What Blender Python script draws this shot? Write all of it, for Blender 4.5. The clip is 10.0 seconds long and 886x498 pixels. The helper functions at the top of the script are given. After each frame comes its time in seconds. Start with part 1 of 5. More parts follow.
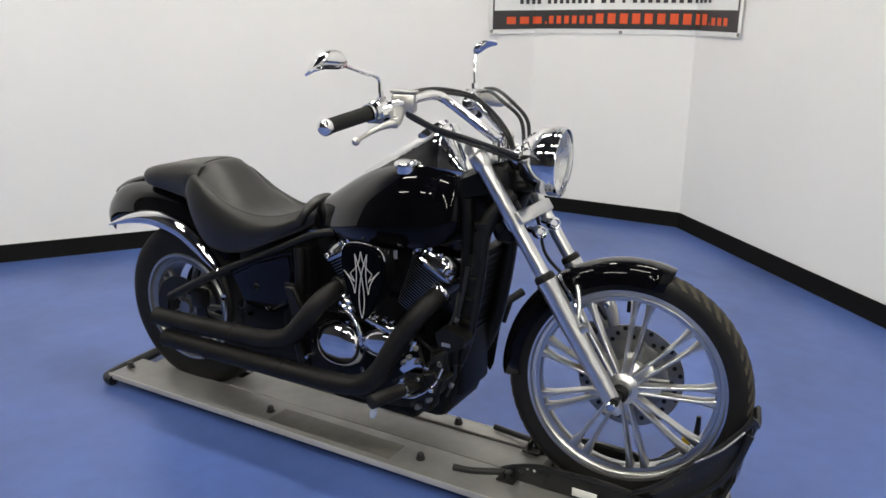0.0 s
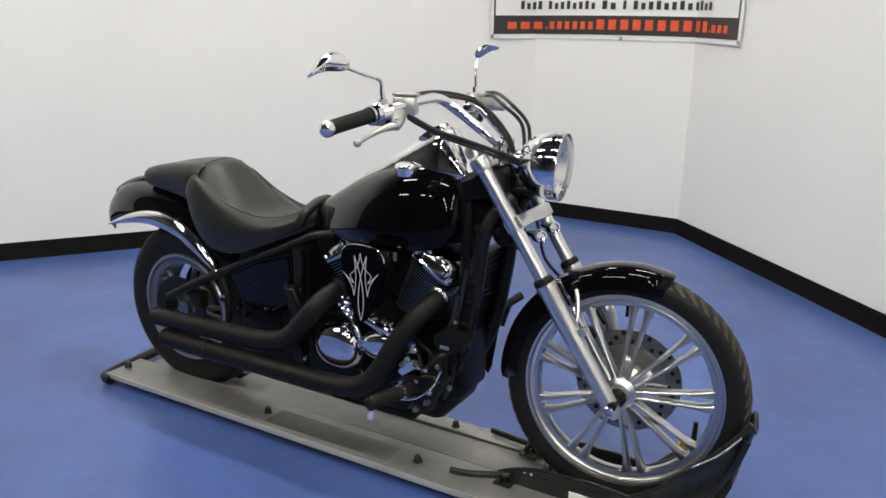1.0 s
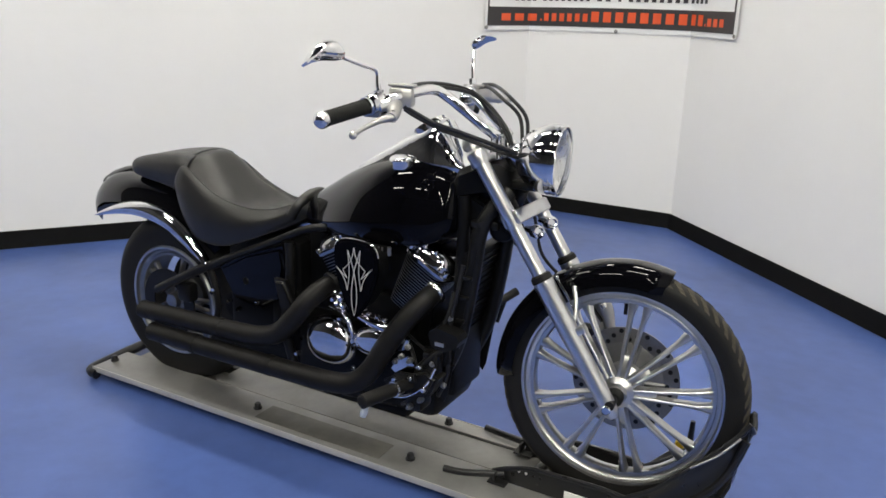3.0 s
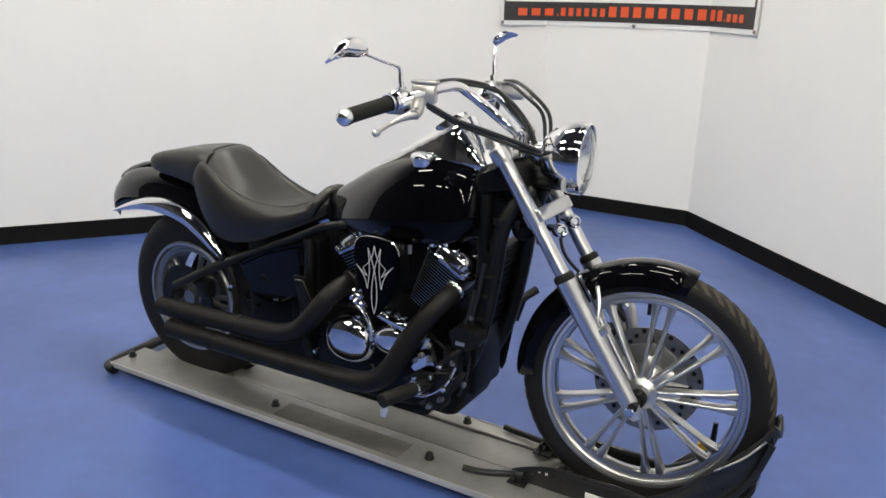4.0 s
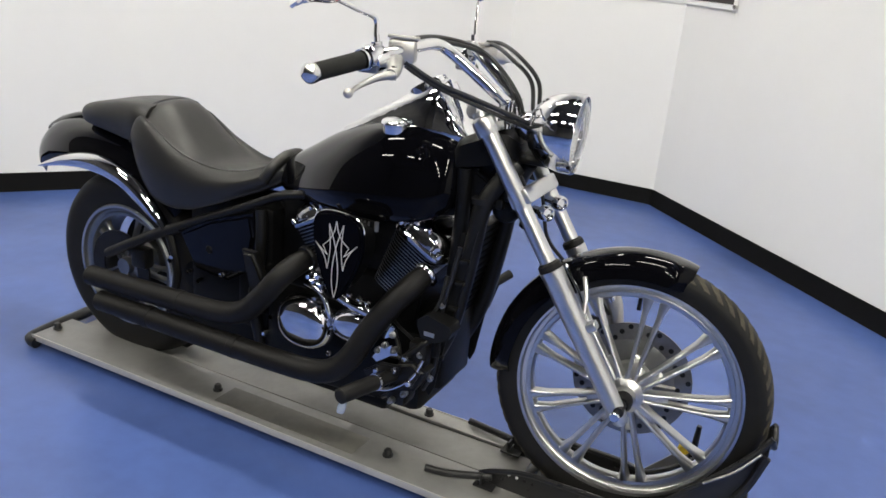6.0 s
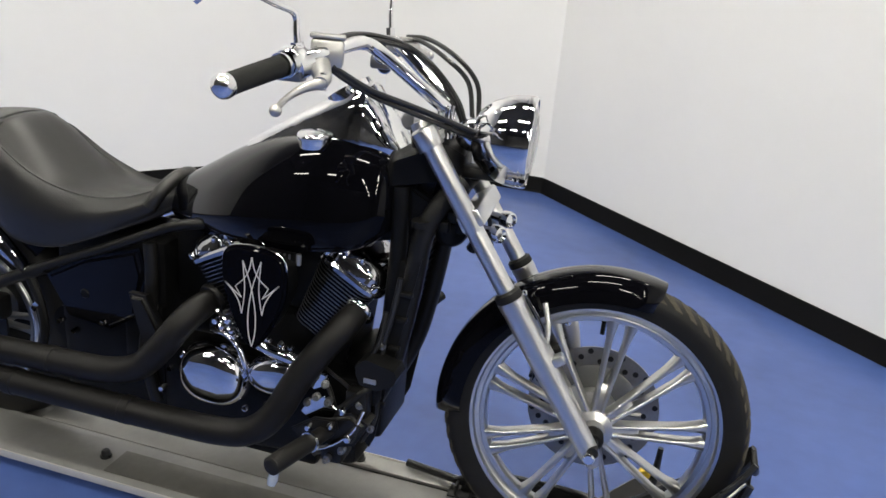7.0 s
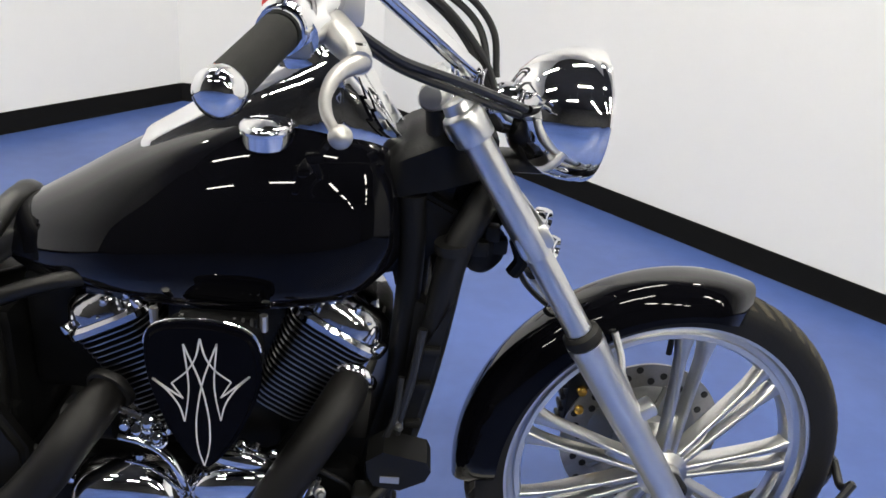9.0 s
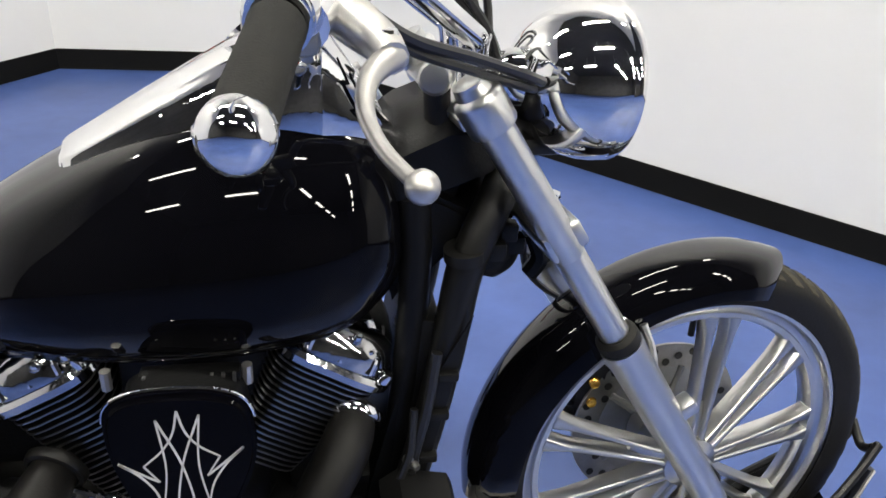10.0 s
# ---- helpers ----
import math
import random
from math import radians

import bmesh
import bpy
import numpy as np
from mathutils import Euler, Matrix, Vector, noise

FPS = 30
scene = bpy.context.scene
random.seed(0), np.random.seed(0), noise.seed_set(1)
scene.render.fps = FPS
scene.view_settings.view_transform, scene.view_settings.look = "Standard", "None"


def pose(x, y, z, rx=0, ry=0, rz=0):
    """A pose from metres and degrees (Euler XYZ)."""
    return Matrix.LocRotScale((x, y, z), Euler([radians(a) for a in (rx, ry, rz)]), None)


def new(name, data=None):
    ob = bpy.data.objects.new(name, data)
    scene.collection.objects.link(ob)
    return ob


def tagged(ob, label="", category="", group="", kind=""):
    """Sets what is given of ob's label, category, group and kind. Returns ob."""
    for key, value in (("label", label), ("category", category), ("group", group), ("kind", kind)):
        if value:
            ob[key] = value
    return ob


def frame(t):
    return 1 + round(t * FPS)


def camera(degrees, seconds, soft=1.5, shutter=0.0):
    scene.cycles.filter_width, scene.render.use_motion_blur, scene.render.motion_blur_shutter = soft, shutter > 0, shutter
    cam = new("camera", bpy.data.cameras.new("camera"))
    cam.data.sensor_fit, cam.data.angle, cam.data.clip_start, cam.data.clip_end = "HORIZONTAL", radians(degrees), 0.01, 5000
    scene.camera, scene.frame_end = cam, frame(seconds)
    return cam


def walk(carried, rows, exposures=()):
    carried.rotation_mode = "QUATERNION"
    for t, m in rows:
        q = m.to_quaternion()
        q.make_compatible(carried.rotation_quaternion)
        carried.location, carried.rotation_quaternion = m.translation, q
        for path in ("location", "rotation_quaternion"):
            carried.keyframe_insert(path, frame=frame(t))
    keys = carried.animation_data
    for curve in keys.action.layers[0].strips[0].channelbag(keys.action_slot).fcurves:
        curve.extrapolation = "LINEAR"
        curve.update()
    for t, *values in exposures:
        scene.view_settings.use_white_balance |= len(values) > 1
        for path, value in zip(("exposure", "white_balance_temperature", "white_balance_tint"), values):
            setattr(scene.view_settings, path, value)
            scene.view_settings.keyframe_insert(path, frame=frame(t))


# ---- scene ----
cam = camera(58.52, 10.0, soft=1.6)
PATH = [
    (0.0, 2.2008, -1.9919, 1.3679, 73.704, -0.269, 29.889),
    (0.5, 2.1994, -1.9989, 1.3649, 73.884, -0.375, 29.552),
    (1.0, 2.1991, -1.9995, 1.3655, 74.003, -0.928, 29.907),
    (1.5, 2.1969, -1.9952, 1.3661, 73.832, -1.455, 30.096),
    (2.0, 2.1966, -1.9852, 1.3595, 72.211, -0.355, 31.041),
    (2.2, 2.1964, -1.9822, 1.3617, 73.050, -0.829, 30.288),
    (3.3, 2.1452, -1.9669, 1.3605, 73.434, -1.638, 29.233),
    (3.5, 2.1392, -1.9709, 1.3613, 73.225, -1.623, 29.266),
    (4.0, 2.1236, -1.9639, 1.3644, 73.007, -1.681, 30.085),
    (4.5, 2.1186, -1.9658, 1.3472, 72.914, -3.554, 31.167),
    (5.0, 2.1088, -1.9604, 1.3376, 71.309, -4.419, 29.549),
    (5.5, 2.0587, -1.9079, 1.3329, 70.682, -4.581, 28.666),
    (5.7, 2.0212, -1.8628, 1.3289, 70.855, -5.023, 28.055),
    (6.8, 1.7497, -1.6183, 1.3265, 69.695, -4.138, 20.611),
    (7.0, 1.6912, -1.5919, 1.3195, 70.354, -4.937, 16.769),
    (7.5, 1.5229, -1.5437, 1.3289, 70.252, -3.540, 11.436),
    (8.0, 1.3915, -1.4244, 1.3003, 68.249, -4.917, 10.058),
    (8.5, 1.2882, -1.2263, 1.3087, 67.300, -4.366, 7.941),
    (9.0, 1.1722, -1.1000, 1.2786, 65.003, -5.470, -0.904),
    (9.5, 1.0854, -1.0178, 1.2953, 63.790, -5.224, -8.589),
    (10.0, 1.0563, -0.8830, 1.2633, 61.233, -3.688, -9.697),
]
walk(cam, [(t, pose(x, y, z, rx, ry, rz)) for t, x, y, z, rx, ry, rz in PATH],
     exposures=[(0.0, -0.07), (4.0, 0.0), (5.5, 0.10), (7.0, 0.09), (7.5, -0.12), (8.0, 0.14), (8.5, 0.26), (9.0, 0.26), (10.0, 0.3)])

# ---- world and light ----
world = bpy.data.worlds.new("world")
world.use_nodes = True
scene.world = world
world.node_tree.nodes["Background"].inputs[0].default_value = (0.02, 0.02, 0.022, 1)
world.node_tree.nodes["Background"].inputs[1].default_value = 0.3
TUBE_LIGHT = 117.0          # strength of the ceiling's tubes
CEIL = 6.5
LAMP_Z = 4.5                # the tube fixtures hang on rods below the ceiling


# ---- materials ----
def mat(name, color, rough=0.5, metal=0.0, coat=0.0, spec=0.5, vary=0.0, scale=8.0, rvary=0.0, bump=0.0, bscale=60.0, emit=None, strength=0.0, object_space=True):
    """A node material: colour with a coarse and a fine variation, uneven gloss and a fine relief."""
    m = bpy.data.materials.new(name)
    m.use_nodes = True
    n, l = m.node_tree.nodes, m.node_tree.links
    b = n["Principled BSDF"]
    color = color if len(color) == 4 else (*color, 1)
    b.inputs["Base Color"].default_value = color
    b.inputs["Roughness"].default_value = rough
    b.inputs["Metallic"].default_value = metal
    b.inputs["Coat Weight"].default_value = coat
    b.inputs["Coat Roughness"].default_value = 0.02
    b.inputs["Specular IOR Level"].default_value = spec
    tc = n.new("ShaderNodeTexCoord")

    def noise_node(sc, detail=4.0):
        t = n.new("ShaderNodeTexNoise")
        t.inputs["Scale"].default_value, t.inputs["Detail"].default_value = sc, detail
        l.new(tc.outputs["Object"], t.inputs["Vector"])
        return t
    if vary:
        a, c = noise_node(scale), noise_node(scale * 9, 6.0)
        mix = n.new("ShaderNodeMath")
        mix.operation = "MULTIPLY_ADD"
        mix.inputs[1].default_value = 0.4
        l.new(c.outputs["Fac"], mix.inputs[0])
        l.new(a.outputs["Fac"], mix.inputs[2])
        ramp = n.new("ShaderNodeMapRange")
        ramp.inputs["From Min"].default_value, ramp.inputs["From Max"].default_value = 0.4, 1.0
        ramp.inputs["To Min"].default_value, ramp.inputs["To Max"].default_value = 1 - vary, 1 + vary
        l.new(mix.outputs[0], ramp.inputs["Value"])
        mul = n.new("ShaderNodeVectorMath")
        mul.operation = "SCALE"
        mul.inputs[0].default_value = color[:3]
        l.new(ramp.outputs[0], mul.inputs["Scale"])
        l.new(mul.outputs[0], b.inputs["Base Color"])
    if rvary:
        a = noise_node(scale * 2.3, 5.0)
        ramp = n.new("ShaderNodeMapRange")
        ramp.inputs["From Min"].default_value, ramp.inputs["From Max"].default_value = 0.3, 0.7
        ramp.inputs["To Min"].default_value, ramp.inputs["To Max"].default_value = max(0.0, rough - rvary), rough + rvary
        l.new(a.outputs["Fac"], ramp.inputs["Value"])
        l.new(ramp.outputs[0], b.inputs["Roughness"])
    if bump:
        a = noise_node(bscale, 3.0)
        bp = n.new("ShaderNodeBump")
        bp.inputs["Strength"].default_value, bp.inputs["Distance"].default_value = bump, 0.002
        l.new(a.outputs["Fac"], bp.inputs["Height"])
        l.new(bp.outputs[0], b.inputs["Normal"])
    if emit:
        b.inputs["Emission Color"].default_value = emit if len(emit) == 4 else (*emit, 1)
        b.inputs["Emission Strength"].default_value = strength
    return m


M_FLOOR = mat("blue_epoxy", (0.056, 0.097, 0.280), 0.35, vary=0.32, scale=1.4, rvary=0.03, bump=0.05, bscale=25)
M_WALL = mat("white_wall_paint", (0.80, 0.79, 0.775), 0.75, vary=0.02, scale=1.2, bump=0.05, bscale=120)
M_BASE = mat("black_vinyl_baseboard", (0.004, 0.004, 0.0045), 0.6, spec=0.08, vary=0.2, scale=6)
M_DARKWALL = mat("dark_grey_wall", (0.06, 0.059, 0.057), 0.8, vary=0.3, scale=1.5)
M_CEIL = mat("dark_ceiling", (0.035, 0.035, 0.037), 0.9, vary=0.2, scale=1.0)
M_TUBE = mat("fluorescent_tube", (0.9, 0.9, 0.9), 0.5, emit=(0.99, 0.96, 0.86), strength=TUBE_LIGHT)
M_FIXT = mat("white_fixture_steel", (0.6, 0.6, 0.6), 0.5, vary=0.03)
M_PAINT = mat("gloss_black_paint", (0.0022, 0.0022, 0.0032), 0.25, coat=0.68, spec=0.0, vary=0.2, scale=20)
def glancing(m, low, high):
    """Let the clear coat gain weight towards grazing angles."""
    n, l = m.node_tree.nodes, m.node_tree.links
    lw = n.new("ShaderNodeLayerWeight")
    lw.inputs["Blend"].default_value = 0.5
    mr = n.new("ShaderNodeMapRange")
    mr.inputs["From Min"].default_value, mr.inputs["From Max"].default_value = 0.24, 0.46
    mr.inputs["To Min"].default_value, mr.inputs["To Max"].default_value = low, high
    l.new(lw.outputs["Facing"], mr.inputs["Value"])
    l.new(mr.outputs[0], n["Principled BSDF"].inputs["Coat Weight"])


glancing(M_PAINT, 0.16, 1.0)
M_PAINT.node_tree.nodes["Principled BSDF"].inputs["Coat IOR"].default_value = 1.7
M_PAINT2 = mat("semi_gloss_black_paint", (0.002, 0.002, 0.003), 0.3, coat=0.10, spec=0.0, vary=0.2, scale=20)
M_SATIN = mat("satin_black_metal", (0.0050, 0.0048, 0.0046), 0.42, spec=0.30, vary=0.25, scale=14, rvary=0.08, bump=0.06, bscale=300)
M_PIPE = mat("black_exhaust_coating", (0.0055, 0.005, 0.0047), 0.5, spec=0.25, vary=0.25, scale=12, rvary=0.08, bump=0.12, bscale=420)
M_PLAST = mat("black_plastic", (0.004, 0.004, 0.004), 0.5, spec=0.25, vary=0.2, scale=25, bump=0.1, bscale=350)
M_RUBBER = mat("tyre_rubber", (0.0065, 0.006, 0.0055), 0.6, spec=0.28, vary=0.25, scale=18, bump=0.15, bscale=250)
M_TREAD = mat("dusty_tread_rubber", (0.062, 0.055, 0.042), 0.8, spec=0.2, vary=0.35, scale=25, bump=0.2, bscale=250)
M_GRIP = mat("grip_foam_rubber", (0.010, 0.010, 0.0092), 0.85, spec=0.3, vary=0.25, scale=40, bump=0.5, bscale=700)
M_LEATHER = mat("black_vinyl_leather", (0.009, 0.0087, 0.0082), 0.40, spec=0.58, vary=0.2, scale=16, rvary=0.04, bump=0.28, bscale=480)
M_CHROME = mat("chrome", (0.80, 0.80, 0.81), 0.04, metal=1.0, vary=0.02, scale=20)
M_WCHROME = mat("wavy_chrome", (0.82, 0.82, 0.83), 0.045, metal=1.0, vary=0.03, scale=20, bump=0.5, bscale=22)
# chrome darkened in colour for the dark surroundings the heads mirror
M_HEAD = mat("darkened_head_chrome", (0.50, 0.50, 0.51), 0.08, metal=1.0, vary=0.06, scale=20, bump=0.6, bscale=26)
M_ALLOY = mat("machined_alloy", (0.56, 0.56, 0.555), 0.28, metal=1.0, vary=0.05, scale=18, bump=0.02, bscale=120)
M_FORK = mat("satin_aluminium_fork", (0.66, 0.66, 0.655), 0.30, metal=1.0, vary=0.04, scale=14)
M_CAST = mat("silver_cast_lever", (0.50, 0.49, 0.475), 0.36, metal=0.9, vary=0.05, scale=60)
M_STEEL = mat("brake_disc_steel", (0.30, 0.29, 0.275), 0.36, metal=1.0, vary=0.2, scale=22, rvary=0.08)
M_DECK = mat("brushed_deck_metal", (0.30, 0.296, 0.285), 0.48, metal=0.55, vary=0.13, scale=5, rvary=0.1, bump=0.12, bscale=140)
M_DECKD = mat("dark_deck_plate", (0.17, 0.165, 0.15), 0.55, metal=0.4, vary=0.18, scale=7, rvary=0.1, bump=0.2, bscale=200)
M_LIP = mat("deck_edge_metal", (0.55, 0.53, 0.49), 0.42, metal=0.5, vary=0.1, scale=6)
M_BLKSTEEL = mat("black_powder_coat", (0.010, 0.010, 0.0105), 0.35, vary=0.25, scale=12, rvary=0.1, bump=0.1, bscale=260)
M_FIN = mat("polished_fin_edge", (0.32, 0.32, 0.32), 0.28, metal=1.0, vary=0.08, scale=30)
M_ENGINE = mat("black_engine_casting", (0.0028, 0.0028, 0.0030), 0.45, spec=0.18, vary=0.3, scale=20, bump=0.2, bscale=260)
M_DALLOY = mat("dark_brushed_alloy", (0.27, 0.27, 0.268), 0.4, metal=1.0, vary=0.1, scale=30)
M_STRIPE = mat("silver_pinstripe", (0.62, 0.61, 0.60), 0.4, vary=0.05)
M_REFL = mat("lamp_reflector", (0.85, 0.86, 0.87), 0.30, metal=1.0, rvary=0.06, scale=30)
M_CABLE = mat("black_cable_sheath", (0.009, 0.009, 0.0095), 0.38, vary=0.2, scale=30)
M_MIRROR = mat("mirror_glass", (0.85, 0.86, 0.88), 0.015, metal=1.0)
M_BANW = mat("white_banner_vinyl", (0.80, 0.80, 0.79), 0.45, vary=0.02, scale=5)
M_BANK = mat("dark_banner_print", (0.035, 0.033, 0.034), 0.45, vary=0.1, scale=9)
M_BANO = mat("orange_banner_print", (0.72, 0.10, 0.028), 0.45, vary=0.05, scale=9)
M_BRASS = mat("gold_fitting", (0.75, 0.42, 0.08), 0.25, metal=1.0)
M_YELLOW = mat("yellow_plastic", (0.75, 0.50, 0.03), 0.45, vary=0.08, scale=30)
M_PAPER = mat("white_sticker", (0.78, 0.77, 0.74), 0.55, vary=0.05, scale=30)
M_RED = mat("red_plastic", (0.55, 0.02, 0.015), 0.3)
M_PLATE = mat("translucent_plastic", (0.30, 0.34, 0.42), 0.12)
M_TAIL = mat("red_lamp_lens", (0.10, 0.004, 0.004), 0.1, coat=1.0)
M_LENS = bpy.data.materials.new("clear_lens")
M_LENS.use_nodes = True
_b = M_LENS.node_tree.nodes["Principled BSDF"]
_b.inputs["Transmission Weight"].default_value, _b.inputs["Roughness"].default_value, _b.inputs["IOR"].default_value = 1.0, 0.02, 1.2


# ---- shapes ----
def thing(name, loc, label, category, group="", kind=""):
    ob = new(name)
    ob.location = loc
    ob.empty_display_size = 0.05
    bpy.context.view_layer.update()
    return tagged(ob, label, category, group, kind)


def part(name, bm, material, parent=None, label="", smooth=True, angle=40):
    me = bpy.data.meshes.new(name)
    bmesh.ops.recalc_face_normals(bm, faces=bm.faces[:])
    if smooth:
        for f in bm.faces:
            f.smooth = True
        lim = radians(angle)
        for e in bm.edges:
            if len(e.link_faces) == 2 and e.calc_face_angle(0) > lim:
                e.smooth = False
    bm.to_mesh(me)
    bm.free()
    for m in (material if isinstance(material, (list, tuple)) else [material]):
        me.materials.append(m)
    ob = new(name, me)
    if parent is not None:
        bpy.context.view_layer.update()
        ob.parent = parent
        ob.matrix_parent_inverse = parent.matrix_world.inverted()
    if label:
        ob["label"] = label
    return ob


def box(lo, hi, bevel=0.0, m=None, bm=None, segs=2):
    b = bmesh.new()
    bmesh.ops.create_cube(b, size=1)
    for v in b.verts:
        v.co = Vector([lo[i] + (v.co[i] + 0.5) * (hi[i] - lo[i]) for i in range(3)])
    if bevel:
        bmesh.ops.bevel(b, geom=b.edges[:], offset=bevel, segments=segs, affect="EDGES", profile=0.5)
    if m is not None:
        bmesh.ops.transform(b, matrix=m, verts=b.verts[:])
    return join(bm, b)


def join(into, b):
    if into is None:
        return b
    me = bpy.data.meshes.new("tmp")
    b.to_mesh(me)
    b.free()
    into.from_mesh(me)
    bpy.data.meshes.remove(me)
    return into


def basis(axis):
    z = Vector(axis).normalized()
    x = z.orthogonal().normalized() if abs(z.y) < 0.9 else Vector((1, 0, 0))
    x = (x - z * x.dot(z)).normalized()
    return Matrix((x, z.cross(x), z)).transposed()


def lathe(profile, origin, axis, segs=32, bm=None, closed=False, arc=None):
    """Turn (radius, height) pairs round an axis through origin."""
    b = bm or bmesh.new()
    B, o = basis(axis), Vector(origin)
    rings = []
    for r, h in profile:
        if r < 1e-6:
            rings.append([b.verts.new(o + B @ Vector((0, 0, h)))])
        else:
            rings.append([b.verts.new(o + B @ Vector((r * math.cos(2 * math.pi * i / segs), r * math.sin(2 * math.pi * i / segs), h))) for i in range(segs)])
    pairs = list(zip(rings, rings[1:])) + ([(rings[-1], rings[0])] if closed else [])
    for p, q in pairs:
        for i in range(segs):
            j = (i + 1) % segs
            quad = [p[i % len(p)], p[j % len(p)], q[j % len(q)], q[i % len(q)]]
            quad = list(dict.fromkeys(quad))
            if len(quad) > 2:
                b.faces.new(quad)
    return b


def spline(pts, n=8):
    """Catmull-Rom through the points (each any number of values)."""
    p = [np.array(q, float) for q in pts]
    p = [2 * p[0] - p[1]] + p + [2 * p[-1] - p[-2]]
    out = []
    for i in range(1, len(p) - 2):
        for k in range(n):
            t = k / n
            out.append(0.5 * (2 * p[i] + (p[i + 1] - p[i - 1]) * t + (2 * p[i - 1] - 5 * p[i] + 4 * p[i + 1] - p[i + 2]) * t * t + (3 * p[i] - p[i - 1] - 3 * p[i + 1] + p[i + 2]) * t ** 3))
    out.append(p[-2])
    return out


def tube(pts, r, segs=12, smooth_n=6, bm=None, cap=True, flat=None):
    """A round tube through points; r a number or one per point; flat=(ry): squash sideways."""
    b = bm or bmesh.new()
    rs = r if isinstance(r, (list, tuple)) else [r] * len(pts)
    data = [(*p, q) for p, q in zip(pts, rs)]
    data = spline(data, smooth_n) if smooth_n > 1 else [np.array(d, float) for d in data]
    P = [Vector([float(c) for c in d[:3]]) for d in data]
    R = [float(d[3]) for d in data]
    rings, up = [], None
    for i, p in enumerate(P):
        t = (P[min(i + 1, len(P) - 1)] - P[max(i - 1, 0)]).normalized()
        if up is None:
            up = t.orthogonal().normalized()
        up = (up - t * up.dot(t)).normalized()
        side = t.cross(up)
        rings.append([b.verts.new(p + R[i] * (math.cos(2 * math.pi * k / segs) * up + math.sin(2 * math.pi * k / segs) * side)) for k in range(segs)])
    for p, q in zip(rings, rings[1:]):
        for i in range(segs):
            j = (i + 1) % segs
            b.faces.new((p[i], p[j], q[j], q[i]))
    if cap:
        b.faces.new(rings[0][::-1])
        b.faces.new(rings[-1])
    return b


def loft(rings, closed=True, cap=True, bm=None):
    b = bm or bmesh.new()
    vs = [[b.verts.new(Vector(p)) for p in ring] for ring in rings]
    n = len(vs[0])
    for p, q in zip(vs, vs[1:]):
        for i in range(n if closed else n - 1):
            j = (i + 1) % n
            b.faces.new((p[i], p[j], q[j], q[i]))
    if cap and closed:
        b.faces.new(vs[0][::-1])
        b.faces.new(vs[-1])
    return b


def slab(outline, thick, bevel=0.0, m=None, bm=None, segs=2):
    """A plate: outline in its own x, y plane, thick along z from 0."""
    b = bmesh.new()
    lo = [b.verts.new((x, y, 0)) for x, y in outline]
    f = b.faces.new(lo)
    r = bmesh.ops.extrude_face_region(b, geom=[f])
    bmesh.ops.translate(b, verts=[v for v in r["geom"] if isinstance(v, bmesh.types.BMVert)], vec=(0, 0, thick))
    if bevel:
        bmesh.ops.recalc_face_normals(b, faces=b.faces[:])
        bmesh.ops.bevel(b, geom=[e for e in b.edges if e.calc_face_angle(0) > 0.5 and abs(e.verts[0].co.z - e.verts[1].co.z) < 1e-6], offset=bevel, segments=segs, affect="EDGES")
    if m is not None:
        bmesh.ops.transform(b, matrix=m, verts=b.verts[:])
    return join(bm, b)


def side_plate(outline, y0, y1, bevel=0.0, bm=None, segs=2):
    """A plate whose outline is given in x, z, from y0 to y1."""
    m = Matrix(((1, 0, 0, 0), (0, 0, (y1 - y0) / abs(y1 - y0), y0), (0, 1, 0, 0), (0, 0, 0, 1)))
    return slab(outline, abs(y1 - y0), bevel, m, bm, segs)


def solid(bm, thick):
    """Give an open sheet a thickness."""
    bmesh.ops.recalc_face_normals(bm, faces=bm.faces[:])
    bmesh.ops.solidify(bm, geom=bm.faces[:], thickness=thick)
    return bm


# ---- the room ----
WALL_A, WALL_B = (-0.14, 3.39), (0.99, 3.365)
W1_END = (-4.9, -3.27)
W3_END = (11.4, -7.585)
BACK_L, BACK_R = (-4.6, -13.0), (12.0, -13.0)
CORNERS = [W1_END, WALL_A, WALL_B, W3_END, BACK_R, BACK_L]


def wall(name, a, b, label, material):
    a, b = Vector(a), Vector(b)
    d = (b - a).normalized()
    out = Vector((-d.y, d.x))
    thick = 0.12
    a2, b2 = a - d * 0.0, b + d * 0.0
    bm = bmesh.new()
    q = [bm.verts.new((p.x, p.y, 0)) for p in (a2, b2, b2 + out * thick, a2 + out * thick)]
    f = bm.faces.new(q)
    r = bmesh.ops.extrude_face_region(bm, geom=[f])
    bmesh.ops.translate(bm, verts=[v for v in r["geom"] if isinstance(v, bmesh.types.BMVert)], vec=(0, 0, CEIL))
    return tagged(part(name, bm, material, smooth=False), label, "wall", kind="structure")


def baseboard(name, a, b):
    a, b = Vector(a), Vector(b)
    d = (b - a).normalized()
    inn = Vector((d.y, -d.x))
    prof = [(0.003, 0.0), (0.022, 0.0), (0.016, 0.012), (0.010, 0.09), (0.007, 0.098), (0.003, 0.10)]
    rings = [[(p.x + inn.x * o, p.y + inn.y * o, 0.001 + h) for o, h in prof] for p in (a + d * 0.004, b - d * 0.004)]
    return tagged(part(name, loft(rings), M_BASE), "black vinyl baseboard along the white wall", "baseboard", kind="structure")


